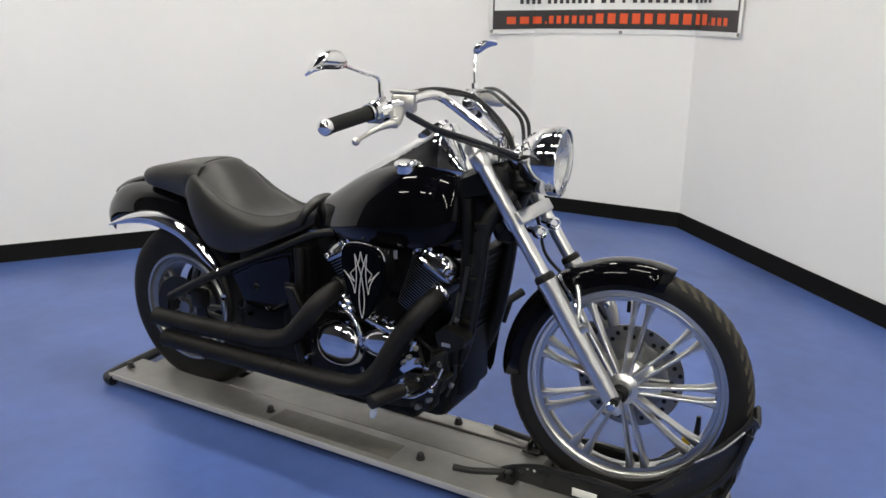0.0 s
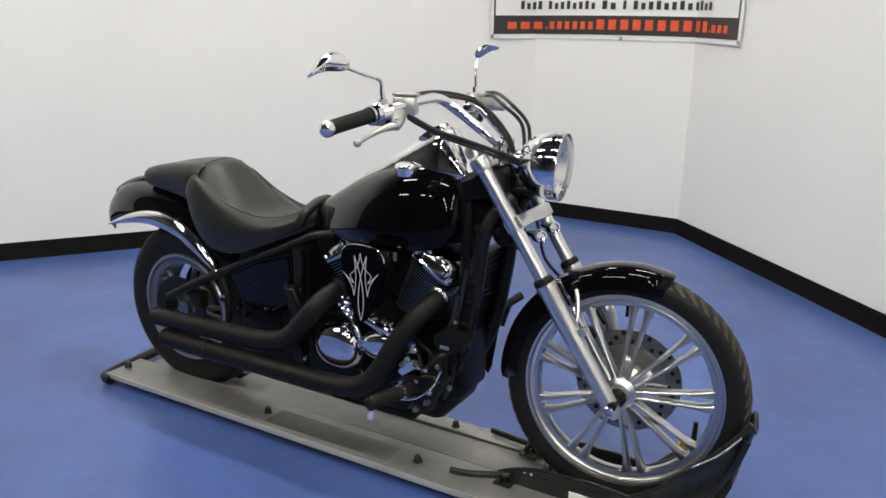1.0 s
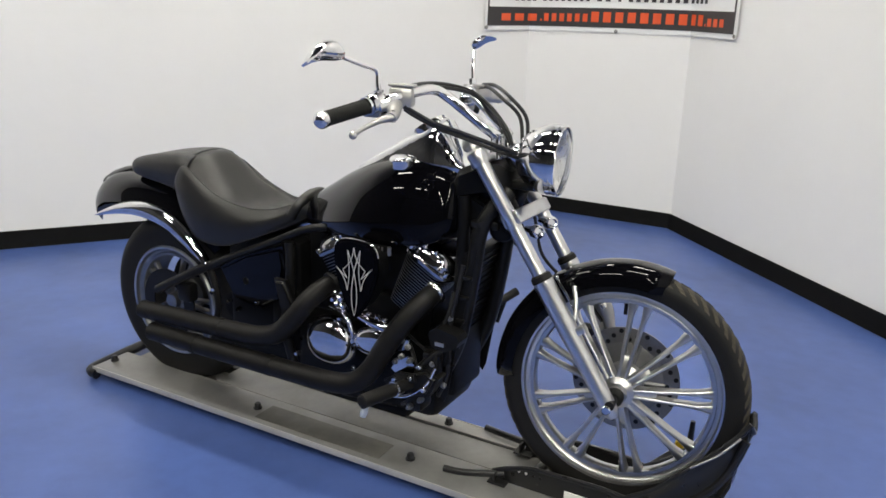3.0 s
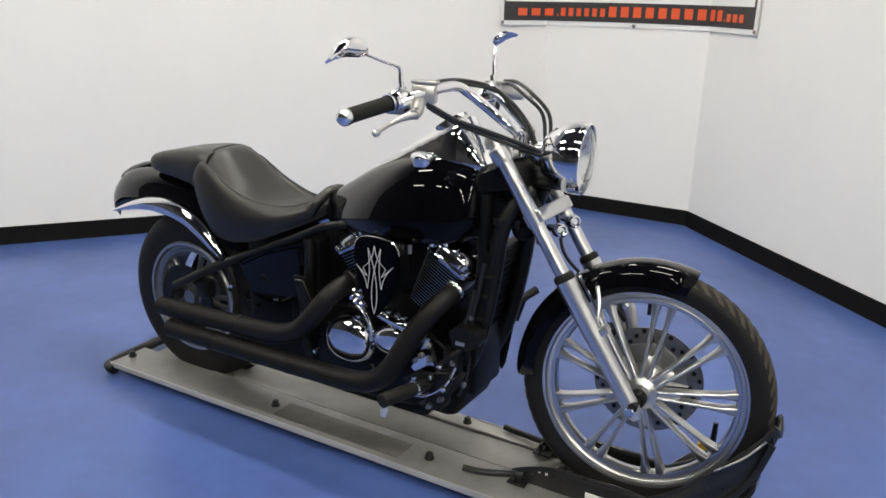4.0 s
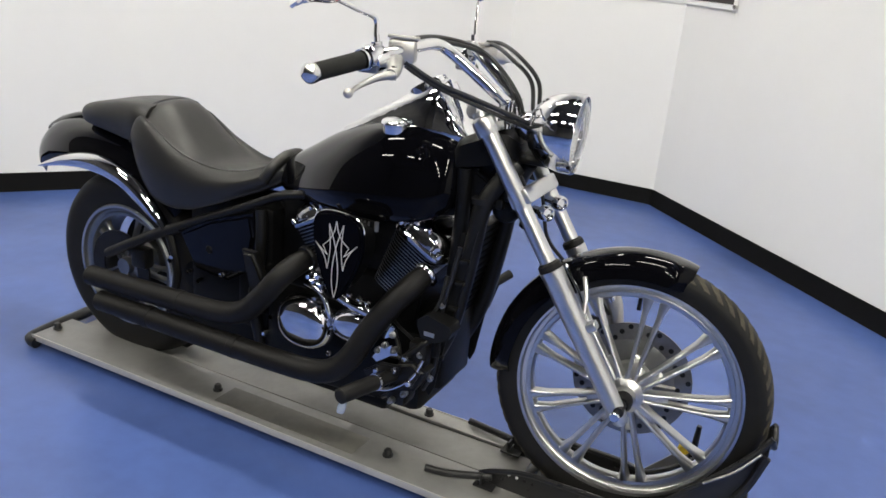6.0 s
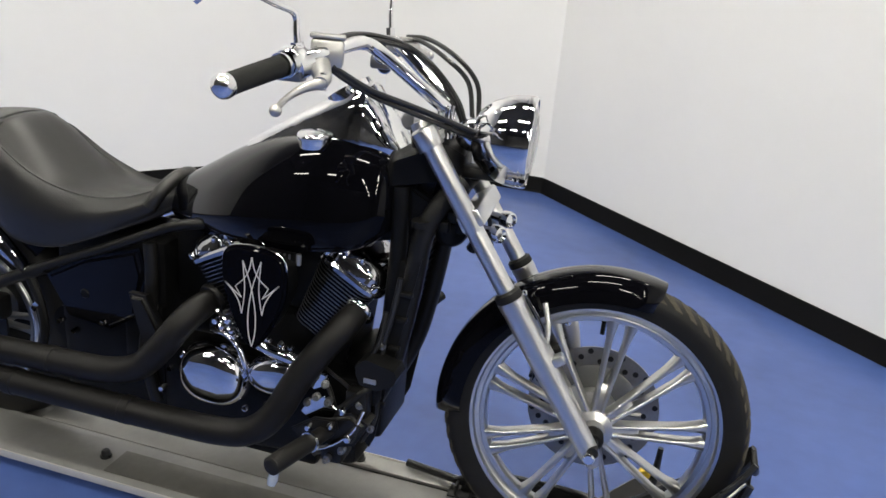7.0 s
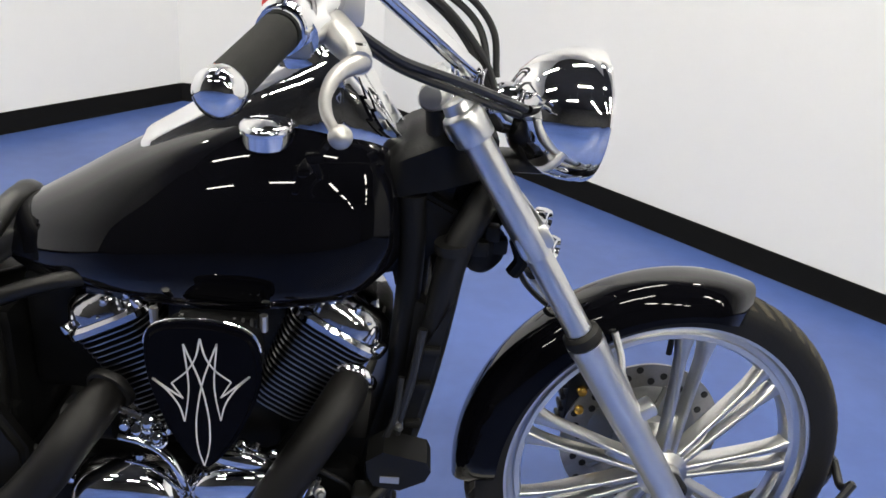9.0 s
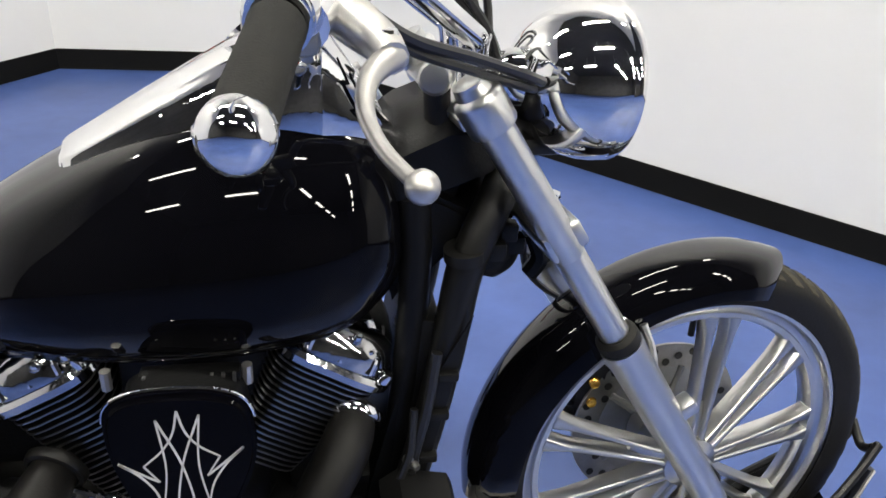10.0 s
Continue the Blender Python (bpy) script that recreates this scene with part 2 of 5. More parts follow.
bm = bmesh.new()
bm.faces.new([bm.verts.new((x, y, 0)) for x, y in ((-9, -15), (14, -15), (14, 8), (-9, 8))])
r = bmesh.ops.extrude_face_region(bm, geom=bm.faces[:])
bmesh.ops.translate(bm, verts=[v for v in r["geom"] if isinstance(v, bmesh.types.BMVert)], vec=(0, 0, -0.1))
tagged(part("floor", bm, M_FLOOR, smooth=False), "glossy blue painted showroom floor", "floor", kind="structure")
bm = box((-9, -15, CEIL), (14, 8, CEIL + 0.1))
tagged(part("ceiling", bm, M_CEIL, smooth=False), "dark showroom ceiling with rows of tube lights", "ceiling", kind="structure")
# the last three are unseen; their dark colour gives the mirrored hall its dimness
for i, name in enumerate(("wall_northwest", "wall_north", "wall_northeast", "wall_east", "wall_south", "wall_west")):
    a, b = CORNERS[i], CORNERS[(i + 1) % 6]
    wall(name, a, b, "plain white painted showroom wall" if i < 3 else "unseen dark wall that closes the hall", M_WALL if i < 3 else M_DARKWALL)
    baseboard("baseboard_%d" % (i + 1), a, b)


def ceiling_light(x, y, turn):
    m = Matrix.Translation((x, y, LAMP_Z - 0.06)) @ Matrix.Rotation(radians(turn), 4, "Z")
    ob = thing("ceiling_light", (x, y, LAMP_Z), "white fluorescent strip fixture hung on rods from dark ceiling", "ceiling light", "ceiling lights")
    part("fixture_body", box((-0.62, -0.075, 0.0), (0.62, 0.075, 0.058), 0.008, m), M_FIXT, ob)
    part("diffuser", box((-0.6, -0.07, -0.012), (0.6, 0.07, -0.001), 0.0, m), M_TUBE, ob, "glowing white diffuser", smooth=False)
    for u in (-0.45, 0.45):
        p = m @ Vector((u, 0, 0.058))
        part("hanger_rod", tube([p, (p.x, p.y, CEIL)], 0.005, 6, 1), M_FIXT, ob)
    return ob


for y, xs in ((0.8, (-2.5, -0.4, 1.7, 3.8)), (-1.9, (-1.4, 1.7)), (-4.6, (-2.5, 0.3))):
    for x in xs:
        ceiling_light(x, y, 0)
# two rows that run away down the long side of the hall
for k in range(4):
    ceiling_light(4.9 + 1.35 * k, -3.3 - 1.55 * k, -49)
    ceiling_light(3.1 + 1.35 * k, -4.9 - 1.55 * k, -49)

# ---- banner ----
def banner():
    # the cloth hangs flat on three walls, 8 mm off them
    line = [Vector((-0.345, 3.081)), Vector(WALL_A), Vector(WALL_B), Vector((1.334, 2.988))]
    norms = []
    for p, q in zip(line, line[1:]):
        e = (q - p).normalized()
        norms.append(Vector((e.y, -e.x)))
    pts = [line[0] + norms[0] * 0.008]
    for k in (1, 2):
        m = (norms[k - 1] + norms[k]).normalized()
        pts.append(line[k] + m * (0.008 / m.dot(norms[k])))
    pts.append(line[3] + norms[2] * 0.008)
    ends = [0.0]
    for p, q in zip(pts, pts[1:]):
        ends.append(ends[-1] + (q - p).length)
    L = ends[-1]
    a, b = pts[0], pts[3]

    def at(u):
        """Place and inward direction u metres along the cloth."""
        k = 0 if u < ends[1] else 1 if u < ends[2] else 2
        f = (u - ends[k]) / (ends[k + 1] - ends[k])
        n = norms[k]
        for c in (1, 2):
            if abs(u - ends[c]) < 0.003:
                n = (norms[c - 1] + norms[c]).normalized()
        return pts[k].lerp(pts[k + 1], f), n
    zb, zt = 1.292, 2.05
    ob = thing("banner", ((a.x + b.x) / 2, (a.y + b.y) / 2, zb), "white vinyl banner with dark stripe and orange print on the wall", "banner")

    def sheet(name, u0, u1, z0, z1, off, material, parent, label=""):
        bm = bmesh.new()
        rows = []
        us = sorted([u0 + (u1 - u0) * i / 14 for i in range(15)] + [e for e in ends[1:3] if u0 < e < u1])
        for u in us:
            p, n = at(u)
            p = p + n * (off + 0.0015 * math.sin(u * 9))
            droop = 0.010 * math.sin(u / L * math.pi)
            rows.append([(p.x, p.y, z0 + droop), (p.x, p.y, z1 + droop), (p.x - n.x * 0.0015, p.y - n.y * 0.0015, z1 + droop), (p.x - n.x * 0.0015, p.y - n.y * 0.0015, z0 + droop)])
        return part(name, loft(rows), material, parent, label)
    cloth = sheet("cloth", 0, L, zb - 0.03, zt, 0.0, M_BANW, ob)
    sheet("dark_stripe", 0.02, L - 0.03, zb, zb + 0.125, 0.003, M_BANK, ob, "dark printed stripe")
    sheet("edge_line", 0.02, 0.032, zb + 0.125, zt - 0.03, 0.003, M_BANK, ob)
    sheet("edge_line", L - 0.045, L - 0.03, zb + 0.125, zt - 0.03, 0.003, M_BANK, ob)
    # the orange wordmark as plain bars, and the address line as dark ones
    u = 0.12
    for cnt, w, h, gap in ((3, 0.098, 0.048, 0.010), (1, 0.016, 0.014, 0.010), (6, 0.045, 0.052, 0.012), (10, 0.072, 0.066, 0.012), (1, 0.014, 0.014, 0.010), (3, 0.056, 0.046, 0.010)):
        for k in range(cnt):
            sheet("print_bar", u + 0.10 * w, u + 0.84 * w, zb + 0.034, zb + 0.034 + h, 0.0055, M_BANO, ob)
            u += w + gap
    u = 0.23
    for cnt, w in ((4, 0.040), (8, 0.036), (2, 0.05), (1, 0.03), (12, 0.042)):
        for k in range(cnt):
            sheet("print_bar", u + 0.12 * w, u + 0.80 * w, zb + 0.167, zb + (0.222, 0.208, 0.215)[k % 3], 0.0055, M_BANK, ob)
            u += w + 0.009
        u += 0.03
    for u in (0.01, L / 2, L - 0.012):
        p, n = at(u)
        p = p + n * 0.004
        part("grommet", lathe([(0.004, 0.0), (0.012, 0.0), (0.012, 0.004), (0.004, 0.004)], (p.x, p.y, zb - 0.012), (n.x, n.y, 0), 14, closed=True), M_STEEL, ob)


banner()


# ---- the low motorcycle stand with its wheel chock ----
def deck_stand():
    ob = thing("motorcycle_stand", (0.8, -0.02, 0), "low brushed metal motorcycle platform with black end cap on blue floor", "motorcycle stand")
    x0, x1 = -0.29, 1.93
    for n, y0, y1 in (("side_rail", -0.215, -0.058), ("side_rail", 0.092, 0.15)):
        part(n, box((x0, y0, 0.044), (x1, y1, 0.053), 0.002), M_DECK, ob)
    part("edge_lip", box((x0, -0.2192, 0.034), (x1, -0.2153, 0.055), 0.0015), M_LIP, ob, "bright bare metal edge")
    part("edge_lip", box((x0, 0.1502, 0.034), (x1, 0.154, 0.055), 0.0015), M_LIP, ob, "bright bare metal edge")
    part("channel", box((x0, -0.055, 0.009), (x1, 0.089, 0.0135), 0.001), M_DECK, ob)
    # black strip stands in for the shadowed gap beside the rail
    part("gap_shade_strip", box((0.17, -0.0545, 0.0138), (1.90, -0.0475, 0.040), 0.002), M_BLKSTEEL, ob, "black strip for the shade in the channel gap")
    part("centre_plate", box((0.17, -0.0468, 0.041), (1.90, 0.0845, 0.047), 0.001), M_DECK, ob)
    for y in (-0.0565, 0.0905):
        part("channel_side", box((x0, y - 0.0015, 0.009), (x1, y + 0.0015, 0.0435), 0.0005), M_DECKD, ob)
    part("support_beam", box((x0 + 0.03, -0.17, 0.0), (x1 - 0.05, -0.11, 0.0435), 0.002), M_BLKSTEEL, ob)
    part("support_beam", box((x0 + 0.03, 0.07, 0.0), (x1 - 0.05, 0.13, 0.0435), 0.002), M_BLKSTEEL, ob)
    part("grip_plate", box((0.485, -0.190, 0.0532), (0.978, -0.098, 0.0550), 0.0006), M_DECKD, ob, "darker worn grip plate")
    # black rear bumper with a slanted arm
    part("end_cap", tube([(-0.272, -0.216, 0.026), (-0.302, -0.212, 0.028), (-0.322, -0.17, 0.030), (-0.335, 0.10, 0.032), (-0.31, 0.15, 0.032)], 0.020, 10, 6), M_BLKSTEEL, ob, "black rubber end cap")
    for x, y in ((-0.264, -0.138), (0.452, -0.138), (1.062, -0.138), (1.056, 0.117), (0.45, 0.117), (-0.264, 0.117), (1.62, -0.138), (1.62, 0.117)):
        bm = lathe([(0.0, 0.021), (0.008, 0.0205), (0.0110, 0.017), (0.0115, 0.005), (0.0150, 0.004), (0.0150, 0.0)], (x, y, 0.0534), (0, 0, 1), 14)
        part("bolt", bm, M_BLKSTEEL, ob, "black domed bolt")
    return ob


deck_stand()


def wheel_chock():
    ob = thing("wheel_chock", (1.6, 0, 0.055), "black steel wheel chock holding the front tyre on the platform", "wheel chock")
    for s in (-1, 1):
        y = -0.098 if s < 0 else 0.088
        # a deep folded side plate, its top edge bent outwards
        plate = part("side_plate", side_plate([(1.345, 0.056), (1.72, 0.056), (1.80, 0.066), (1.80, 0.118), (1.71, 0.122), (1.64, 0.130), (1.54, 0.130), (1.45, 0.126), (1.385, 0.108), (1.35, 0.092)], y - 0.003, y + 0.003, 0.0015), M_BLKSTEEL, ob)
        part("top_flange", tube([(1.325, y + s * 0.004, 0.082), (1.37, y + s * 0.006, 0.104), (1.45, y + s * 0.008, 0.128), (1.55, y + s * 0.008, 0.132), (1.64, y + s * 0.006, 0.133), (1.715, y + s * 0.002, 0.124)], 0.0075, 8, 5), M_BLKSTEEL, ob)
        # the cheek that closes round the front of the tyre, and its two edge bars
        lean = lambda x: y * (1.0 - 0.62 * max(0.0, (x - 1.70) / 0.29) ** 2.2)
        upper = [(1.705, 0.118), (1.78, 0.168), (1.84, 0.228), (1.915, 0.302), (1.965, 0.358), (1.992, 0.398)]
        lower = [(1.72, 0.080), (1.80, 0.112), (1.87, 0.158), (1.925, 0.206), (1.962, 0.268), (1.988, 0.350)]
        cheek = part("cheek_plate", solid(loft([[(px + (qx - px) * f, lean(px) - s * 0.010 * math.sin(f * math.pi), pz + (qz - pz) * f) for f in (0.0, 0.25, 0.5, 0.75, 1.0)] for (px, pz), (qx, qz) in zip(upper, lower)], closed=False, cap=False), 0.004), M_BLKSTEEL, ob)
        part("edge_bar", tube([(x, lean(x), z) for x, z in upper], 0.0075, 8, 4), M_BLKSTEEL, cheek)
        part("edge_bar", tube([(x, lean(x) + s * 0.002, z) for x, z in lower], 0.0105, 8, 4), M_BLKSTEEL, cheek)
        for k in range(4):
            x = 1.405 + 0.022 * k
            part("plate_hole", lathe([(0.0, 0.0038), (0.0045, 0.0038), (0.0045, 0.0)], (x, y, 0.106 - 0.001 * k), (0, s, 0), 10), M_PAPER if k < 2 else M_SATIN, ob)
        part("bracket", box((1.318, y - 0.034, 0.0562), (1.375, y + 0.030, 0.062), 0.002), M_BLKSTEEL, ob)
        part("bracket_web", box((1.335, y - 0.030, 0.062), (1.341, y + 0.004, 0.090), 0.001), M_BLKSTEEL, ob)
        part("foot_bar", tube([(1.185, y * 1.52, 0.069), (1.25, y * 1.40, 0.070), (1.36, y * 1.05, 0.082)], 0.0105, 10, 4), M_BLKSTEEL, ob)
    part("cradle", loft([[(x, y, z) for y, z in ((-0.066, z0), (-0.06, z0 + 0.022), (0, z0 + 0.010), (0.06, z0 + 0.022), (0.066, z0), (0.0, z0 - 0.012))] for x, z0 in ((1.74, 0.060), (1.84, 0.072), (1.905, 0.108), (1.945, 0.16), (1.968, 0.225))]), M_BLKSTEEL, ob)
    part("roller", tube([(1.44, -0.09, 0.085), (1.44, 0.08, 0.085)], 0.016, 12, 1), M_BLKSTEEL, ob)
    part("sticker", box((1.545, -0.1045, 0.066), (1.618, -0.1015, 0.090), 0.0004), M_PAPER, ob, "white paper sticker")
    part("clamp_screw", tube([(1.70, -0.128, 0.062), (1.70, -0.128, 0.088)], 0.010, 10, 1), M_BLKSTEEL, ob)
    part("tie_rod", tube([(1.87, -0.098, 0.268), (1.93, -0.086, 0.315), (1.976, -0.062, 0.366)], 0.0032, 6, 4), M_STEEL, ob, "thin bare steel rod")
    part("front_bridge", tube([(1.990, -0.036, 0.394), (1.996, -0.018, 0.372), (1.997, 0.0, 0.362), (1.996, 0.016, 0.372), (1.990, 0.032, 0.394)], 0.008, 10, 5), M_BLKSTEEL, ob)
    gus = part("gusset", side_plate([(1.64, 0.001), (1.93, 0.001), (1.90, 0.12), (1.86, 0.165), (1.79, 0.165)], 0.205, 0.211, 0.001), M_DECK, ob, "bare metal gusset plate")
    part("lock_pin", tube([(1.812, 0.202, 0.14), (1.815, 0.202, 0.245)], [0.011, 0.007], 10, 1), M_BLKSTEEL, gus)
    part("knob", lathe([(0.0, 0.016), (0.012, 0.015), (0.016, 0.008), (0.016, 0.0), (0.0, 0.0)], (1.788, 0.2045, 0.165), (0, -1, 0), 14), M_YELLOW, gus, "yellow plastic knob")
    part("outrigger", box((1.74, 0.1545, 0.004), (1.80, 0.2045, 0.03), 0.003), M_BLKSTEEL, ob)
    return ob


wheel_chock()

# ---- the motorcycle ----
bike = thing("motorcycle", (0.8, 0, 0.05), "black cruiser motorcycle with chrome trim and alloy wheels on the stand", "motorcycle")
RAKE, STEER, TRAIL_X = radians(33.7), radians(7.07), 1.645 + 0.182
AXLE = Vector((1.645, 0, 0.3948))
FORK_DIR = Vector((-math.sin(RAKE), 0, math.cos(RAKE)))
_p = Vector((TRAIL_X, 0, 0.05))
STEERED = Matrix.Translation(_p) @ Matrix.Rotation(STEER, 4, FORK_DIR) @ Matrix.Translation(-_p)


def steer(bm):
    bmesh.ops.transform(bm, matrix=STEERED, verts=bm.verts[:])
    return bm


def fork_point(s, y):
    """A point s metres up the fork from the axle, y to the left."""
    return AXLE + Vector((-0.013, 0, 0)) + FORK_DIR * s + Vector((0, y, 0))


def wheel(name, c, rim_r, tyre_r, tyre_w, rim_w, n_spokes, move, label):
    c = Vector(c)
    Yv = Vector((0, -1, 0))          # heights count towards the right side
    hw = rim_w / 2
    hub = lathe([(0.0, -0.075), (0.022, -0.075), (0.026, -0.06), (0.055, -0.055), (0.058, -0.02), (0.036, -0.01), (0.034, 0.02), (0.046, 0.03), (0.044, 0.05), (0.028, 0.058), (0.026, 0.078), (0.0, 0.078)], c, Yv, 32)
    # rear hub and rim: darker alloy colour carries the shade inside that wheel
    w = part(name, move(hub), M_ALLOY if rim_r > 0.25 else M_DALLOY, bike, label)
    rim = lathe([(rim_r, hw), (rim_r - 0.004, hw + 0.003), (rim_r - 0.012, hw + 0.001), (rim_r - 0.0145, hw - 0.010), (rim_r - 0.0165, hw - 0.012), (rim_r - 0.026, hw - 0.015), (rim_r - 0.028, hw - 0.011), (rim_r - 0.037, hw - 0.0125), (rim_r - 0.040, hw - 0.018), (rim_r - 0.042, hw * 0.2),
                 (rim_r - 0.042, -hw * 0.2), (rim_r - 0.039, -hw + 0.016), (rim_r - 0.030, -hw + 0.014), (rim_r - 0.014, -hw + 0.001), (rim_r - 0.006, -hw - 0.003), (rim_r, -hw), (rim_r - 0.010, 0)], c, Yv, 96, closed=True)
    part("rim", move(rim), M_ALLOY if rim_r > 0.25 else [M_DALLOY], w)
    if rim_r < 0.25:
        part("rim_lip", move(lathe([(rim_r + 0.001, hw - 0.002), (rim_r - 0.004, hw + 0.0045), (rim_r - 0.010, hw + 0.0035), (rim_r - 0.012, hw - 0.002)], c, Yv, 96, closed=True)), M_ALLOY, w)
    # tyre
    k, prof = 14, []
    for i in range(k + 1):
        a = math.pi * i / k
        prof.append((rim_r - 0.006 + (tyre_r - rim_r + 0.006) * math.sin(a) ** 0.62, math.cos(a) * tyre_w / 2 * (0.70 + 0.30 * math.sin(a) ** 0.8 if 0 < i < k else 0.70)))
    tyre = lathe(prof, c, Yv, 96)
    part("tyre", move(tyre), M_RUBBER, w, "black rubber tyre with cut tread")
    return w


def same(bm):
    return bm


WR = 0.280
fw = wheel("front_wheel", AXLE, WR, 0.335, 0.102, 0.060, 10, steer, "silver alloy front wheel with paired spokes")


def spoke(c, ang, r0, r1, half0, half1, y0, y1, thick, bm=None):
    """One of a pair of spokes: a tapered bar in the wheel's plane; half: its offset to one side of the pair's middle."""
    rad = Vector((math.sin(ang), 0, math.cos(ang)))
    tan = Vector((math.cos(ang), 0, -math.sin(ang)))
    Yv = Vector((0, -1, 0))
    rings = []
    for f in (0.0, 0.15, 0.35, 0.6, 0.8, 0.9, 0.96, 1.0):
        r = r0 + (r1 - r0) * f
        o = half0 + (half1 - half0) * (f ** 1.2)
        wd = 0.0049 + 0.003 * max(0.0, 0.3 - f) + 0.0022 * f + 0.009 * max(0.0, (f - 0.72) / 0.28) ** 1.8
        h = y0 + (y1 - y0) * f
        d = thick * (1 - 0.30 * f)
        p = c + rad * r + tan * o
        rings.append([p + tan * (wd * a) + Yv * (h + d * b) for a, b in ((-1, -0.5), (-0.80, 0.38), (-0.5, 0.5), (0.5, 0.5), (0.80, 0.38), (1, -0.5))])
    return loft(rings, bm=bm)


PHASE = radians(7)
for i in range(9):
    a = 2 * math.pi * i / 9 + PHASE
    for s in (-1, 1):
        part("spoke", steer(spoke(AXLE, a, 0.034, WR - 0.037, s * 0.0085, s * 0.021, 0.034, 0.008, 0.032)), M_ALLOY, fw, angle=75)
    rad, tan, Yv = Vector((math.sin(a), 0, math.cos(a))), Vector((math.cos(a), 0, -math.sin(a))), Vector((0, -1, 0))
    web = loft([[AXLE + rad * r + tan * (o * q) + Yv * h for q, h in ((-1, h0), (-1, h1), (1, h1), (1, h0))] for r, o, h0, h1 in ((0.030, 0.011, 0.022, 0.044), (0.055, 0.010, 0.020, 0.040), (0.085, 0.0105, 0.018, 0.034), (0.10, 0.012, 0.018, 0.026))])
    part("spoke_web", steer(web), M_ALLOY, fw)
# brake disc on the left side, with its bolts, and the carrier
part("disc_hub", steer(lathe([(0.030, -0.056), (0.100, -0.060), (0.107, -0.0625), (0.107, -0.066), (0.030, -0.066)], AXLE, (0, -1, 0), 48, closed=True)), M_DALLOY, fw, "dull silver disc carrier")
disc = lathe([(0.106, -0.062), (0.150, -0.062), (0.150, -0.067), (0.106, -0.067)], AXLE, (0, -1, 0), 64, closed=True)
part("brake_disc", steer(disc), M_STEEL, fw, "drilled steel brake disc")
for i in range(36):
    a, r = 2 * math.pi * i / 36, (0.116, 0.128, 0.140)[i % 3]
    p = AXLE + Vector((r * math.sin(a), 0, r * math.cos(a)))
    part("disc_hole", steer(lathe([(0.0, 0.0605), (0.0068, 0.0605), (0.0068, 0.0625)], p + Vector((0, 0.0, 0)), (0, 1, 0), 8)), M_SATIN, fw)
for i in range(5):
    a = 2 * math.pi * i / 5 + 0.3
    rad = Vector((math.sin(a), 0, math.cos(a)))
    p = AXLE + rad * 0.05 + Vector((0, 0.06, 0))
    q = AXLE + rad * 0.110 + Vector((0, 0.0645, 0))
    part("disc_carrier", steer(tube([p, q], [0.010, 0.007], 8, 1)), M_DALLOY, fw)
valve = tube([AXLE + Vector((0, 0, WR - 0.044)) + Vector((-0.01, 0, 0)), AXLE + Vector((-0.01, 0, WR - 0.075))], 0.005, 8, 1)
part("valve_stem", steer(valve), M_PLAST, fw)
# tread blocks: low curved ribs that follow the crown
def tyre_radius(y, rim_r, tyre_r, tyre_w):
    """Radius of the tyre's section y metres off its middle."""
    best = min((i / 200 for i in range(1, 101)), key=lambda q: abs(math.cos(math.pi * q) * tyre_w / 2 * (0.70 + 0.30 * math.sin(math.pi * q) ** 0.8) - abs(y)))
    return rim_r - 0.006 + (tyre_r - rim_r + 0.006) * math.sin(math.pi * best) ** 0.62


TREAD = [(off, tyre_radius(off, WR, 0.335, 0.102)) for off in (0.0025, 0.011, 0.019, 0.027, 0.0345)]
for i in range(54):
    a = 2 * math.pi * i / 54
    for s in (-1, 1):
        rings = []
        for k, (off, rr) in enumerate(TREAD):
            f = k / 4
            th = a + (0.085 * f - 0.030 * math.sin(f * math.pi) + (0.058 if s > 0 else 0))
            rad = Vector((math.sin(th), 0, math.cos(th)))
            tan = Vector((math.cos(th), 0, -math.sin(th)))
            p = AXLE + rad * rr + Vector((0, s * off, 0))
            w = 0.0118 - 0.003 * f
            rings.append([p - tan * w - rad * 0.003, p - tan * (w - 0.001) + rad * 0.0012, p + tan * (w - 0.001) + rad * 0.0012, p + tan * w - rad * 0.003])
        part("tread_block", steer(loft(rings)), M_TREAD, fw, smooth=False)

rw = wheel("rear_wheel", (0, 0, 0.330), 0.205, 0.3165, 0.180, 0.135, 5, same, "wide silver alloy rear wheel behind the exhaust")
RA = Vector((0, 0, 0.330))
# rear spokes are darkened in colour too, for the wheel's inner shade
for i in range(5):
    a = 2 * math.pi * i / 5 + 0.35
    for s in (-1, 1):
        part("spoke", spoke(RA, a, 0.034, 0.205 - 0.034, s * 0.010, s * 0.022, 0.05, 0.035, 0.024), M_DALLOY, rw)
part("brake_disc", lathe([(0.075, 0.083), (0.125, 0.083), (0.125, 0.089), (0.075, 0.089)], RA, (0, -1, 0), 48, closed=True), M_SATIN, rw, "dark brake disc")
part("brake_caliper", box((0.075, -0.118, 0.36), (0.14, -0.075, 0.43), 0.012), M_SATIN, rw)
part("drive_pulley", lathe([(0.0, -0.070), (0.150, -0.070), (0.152, -0.078), (0.150, -0.100), (0.0, -0.100)], RA, (0, -1, 0), 48), M_ENGINE, rw)

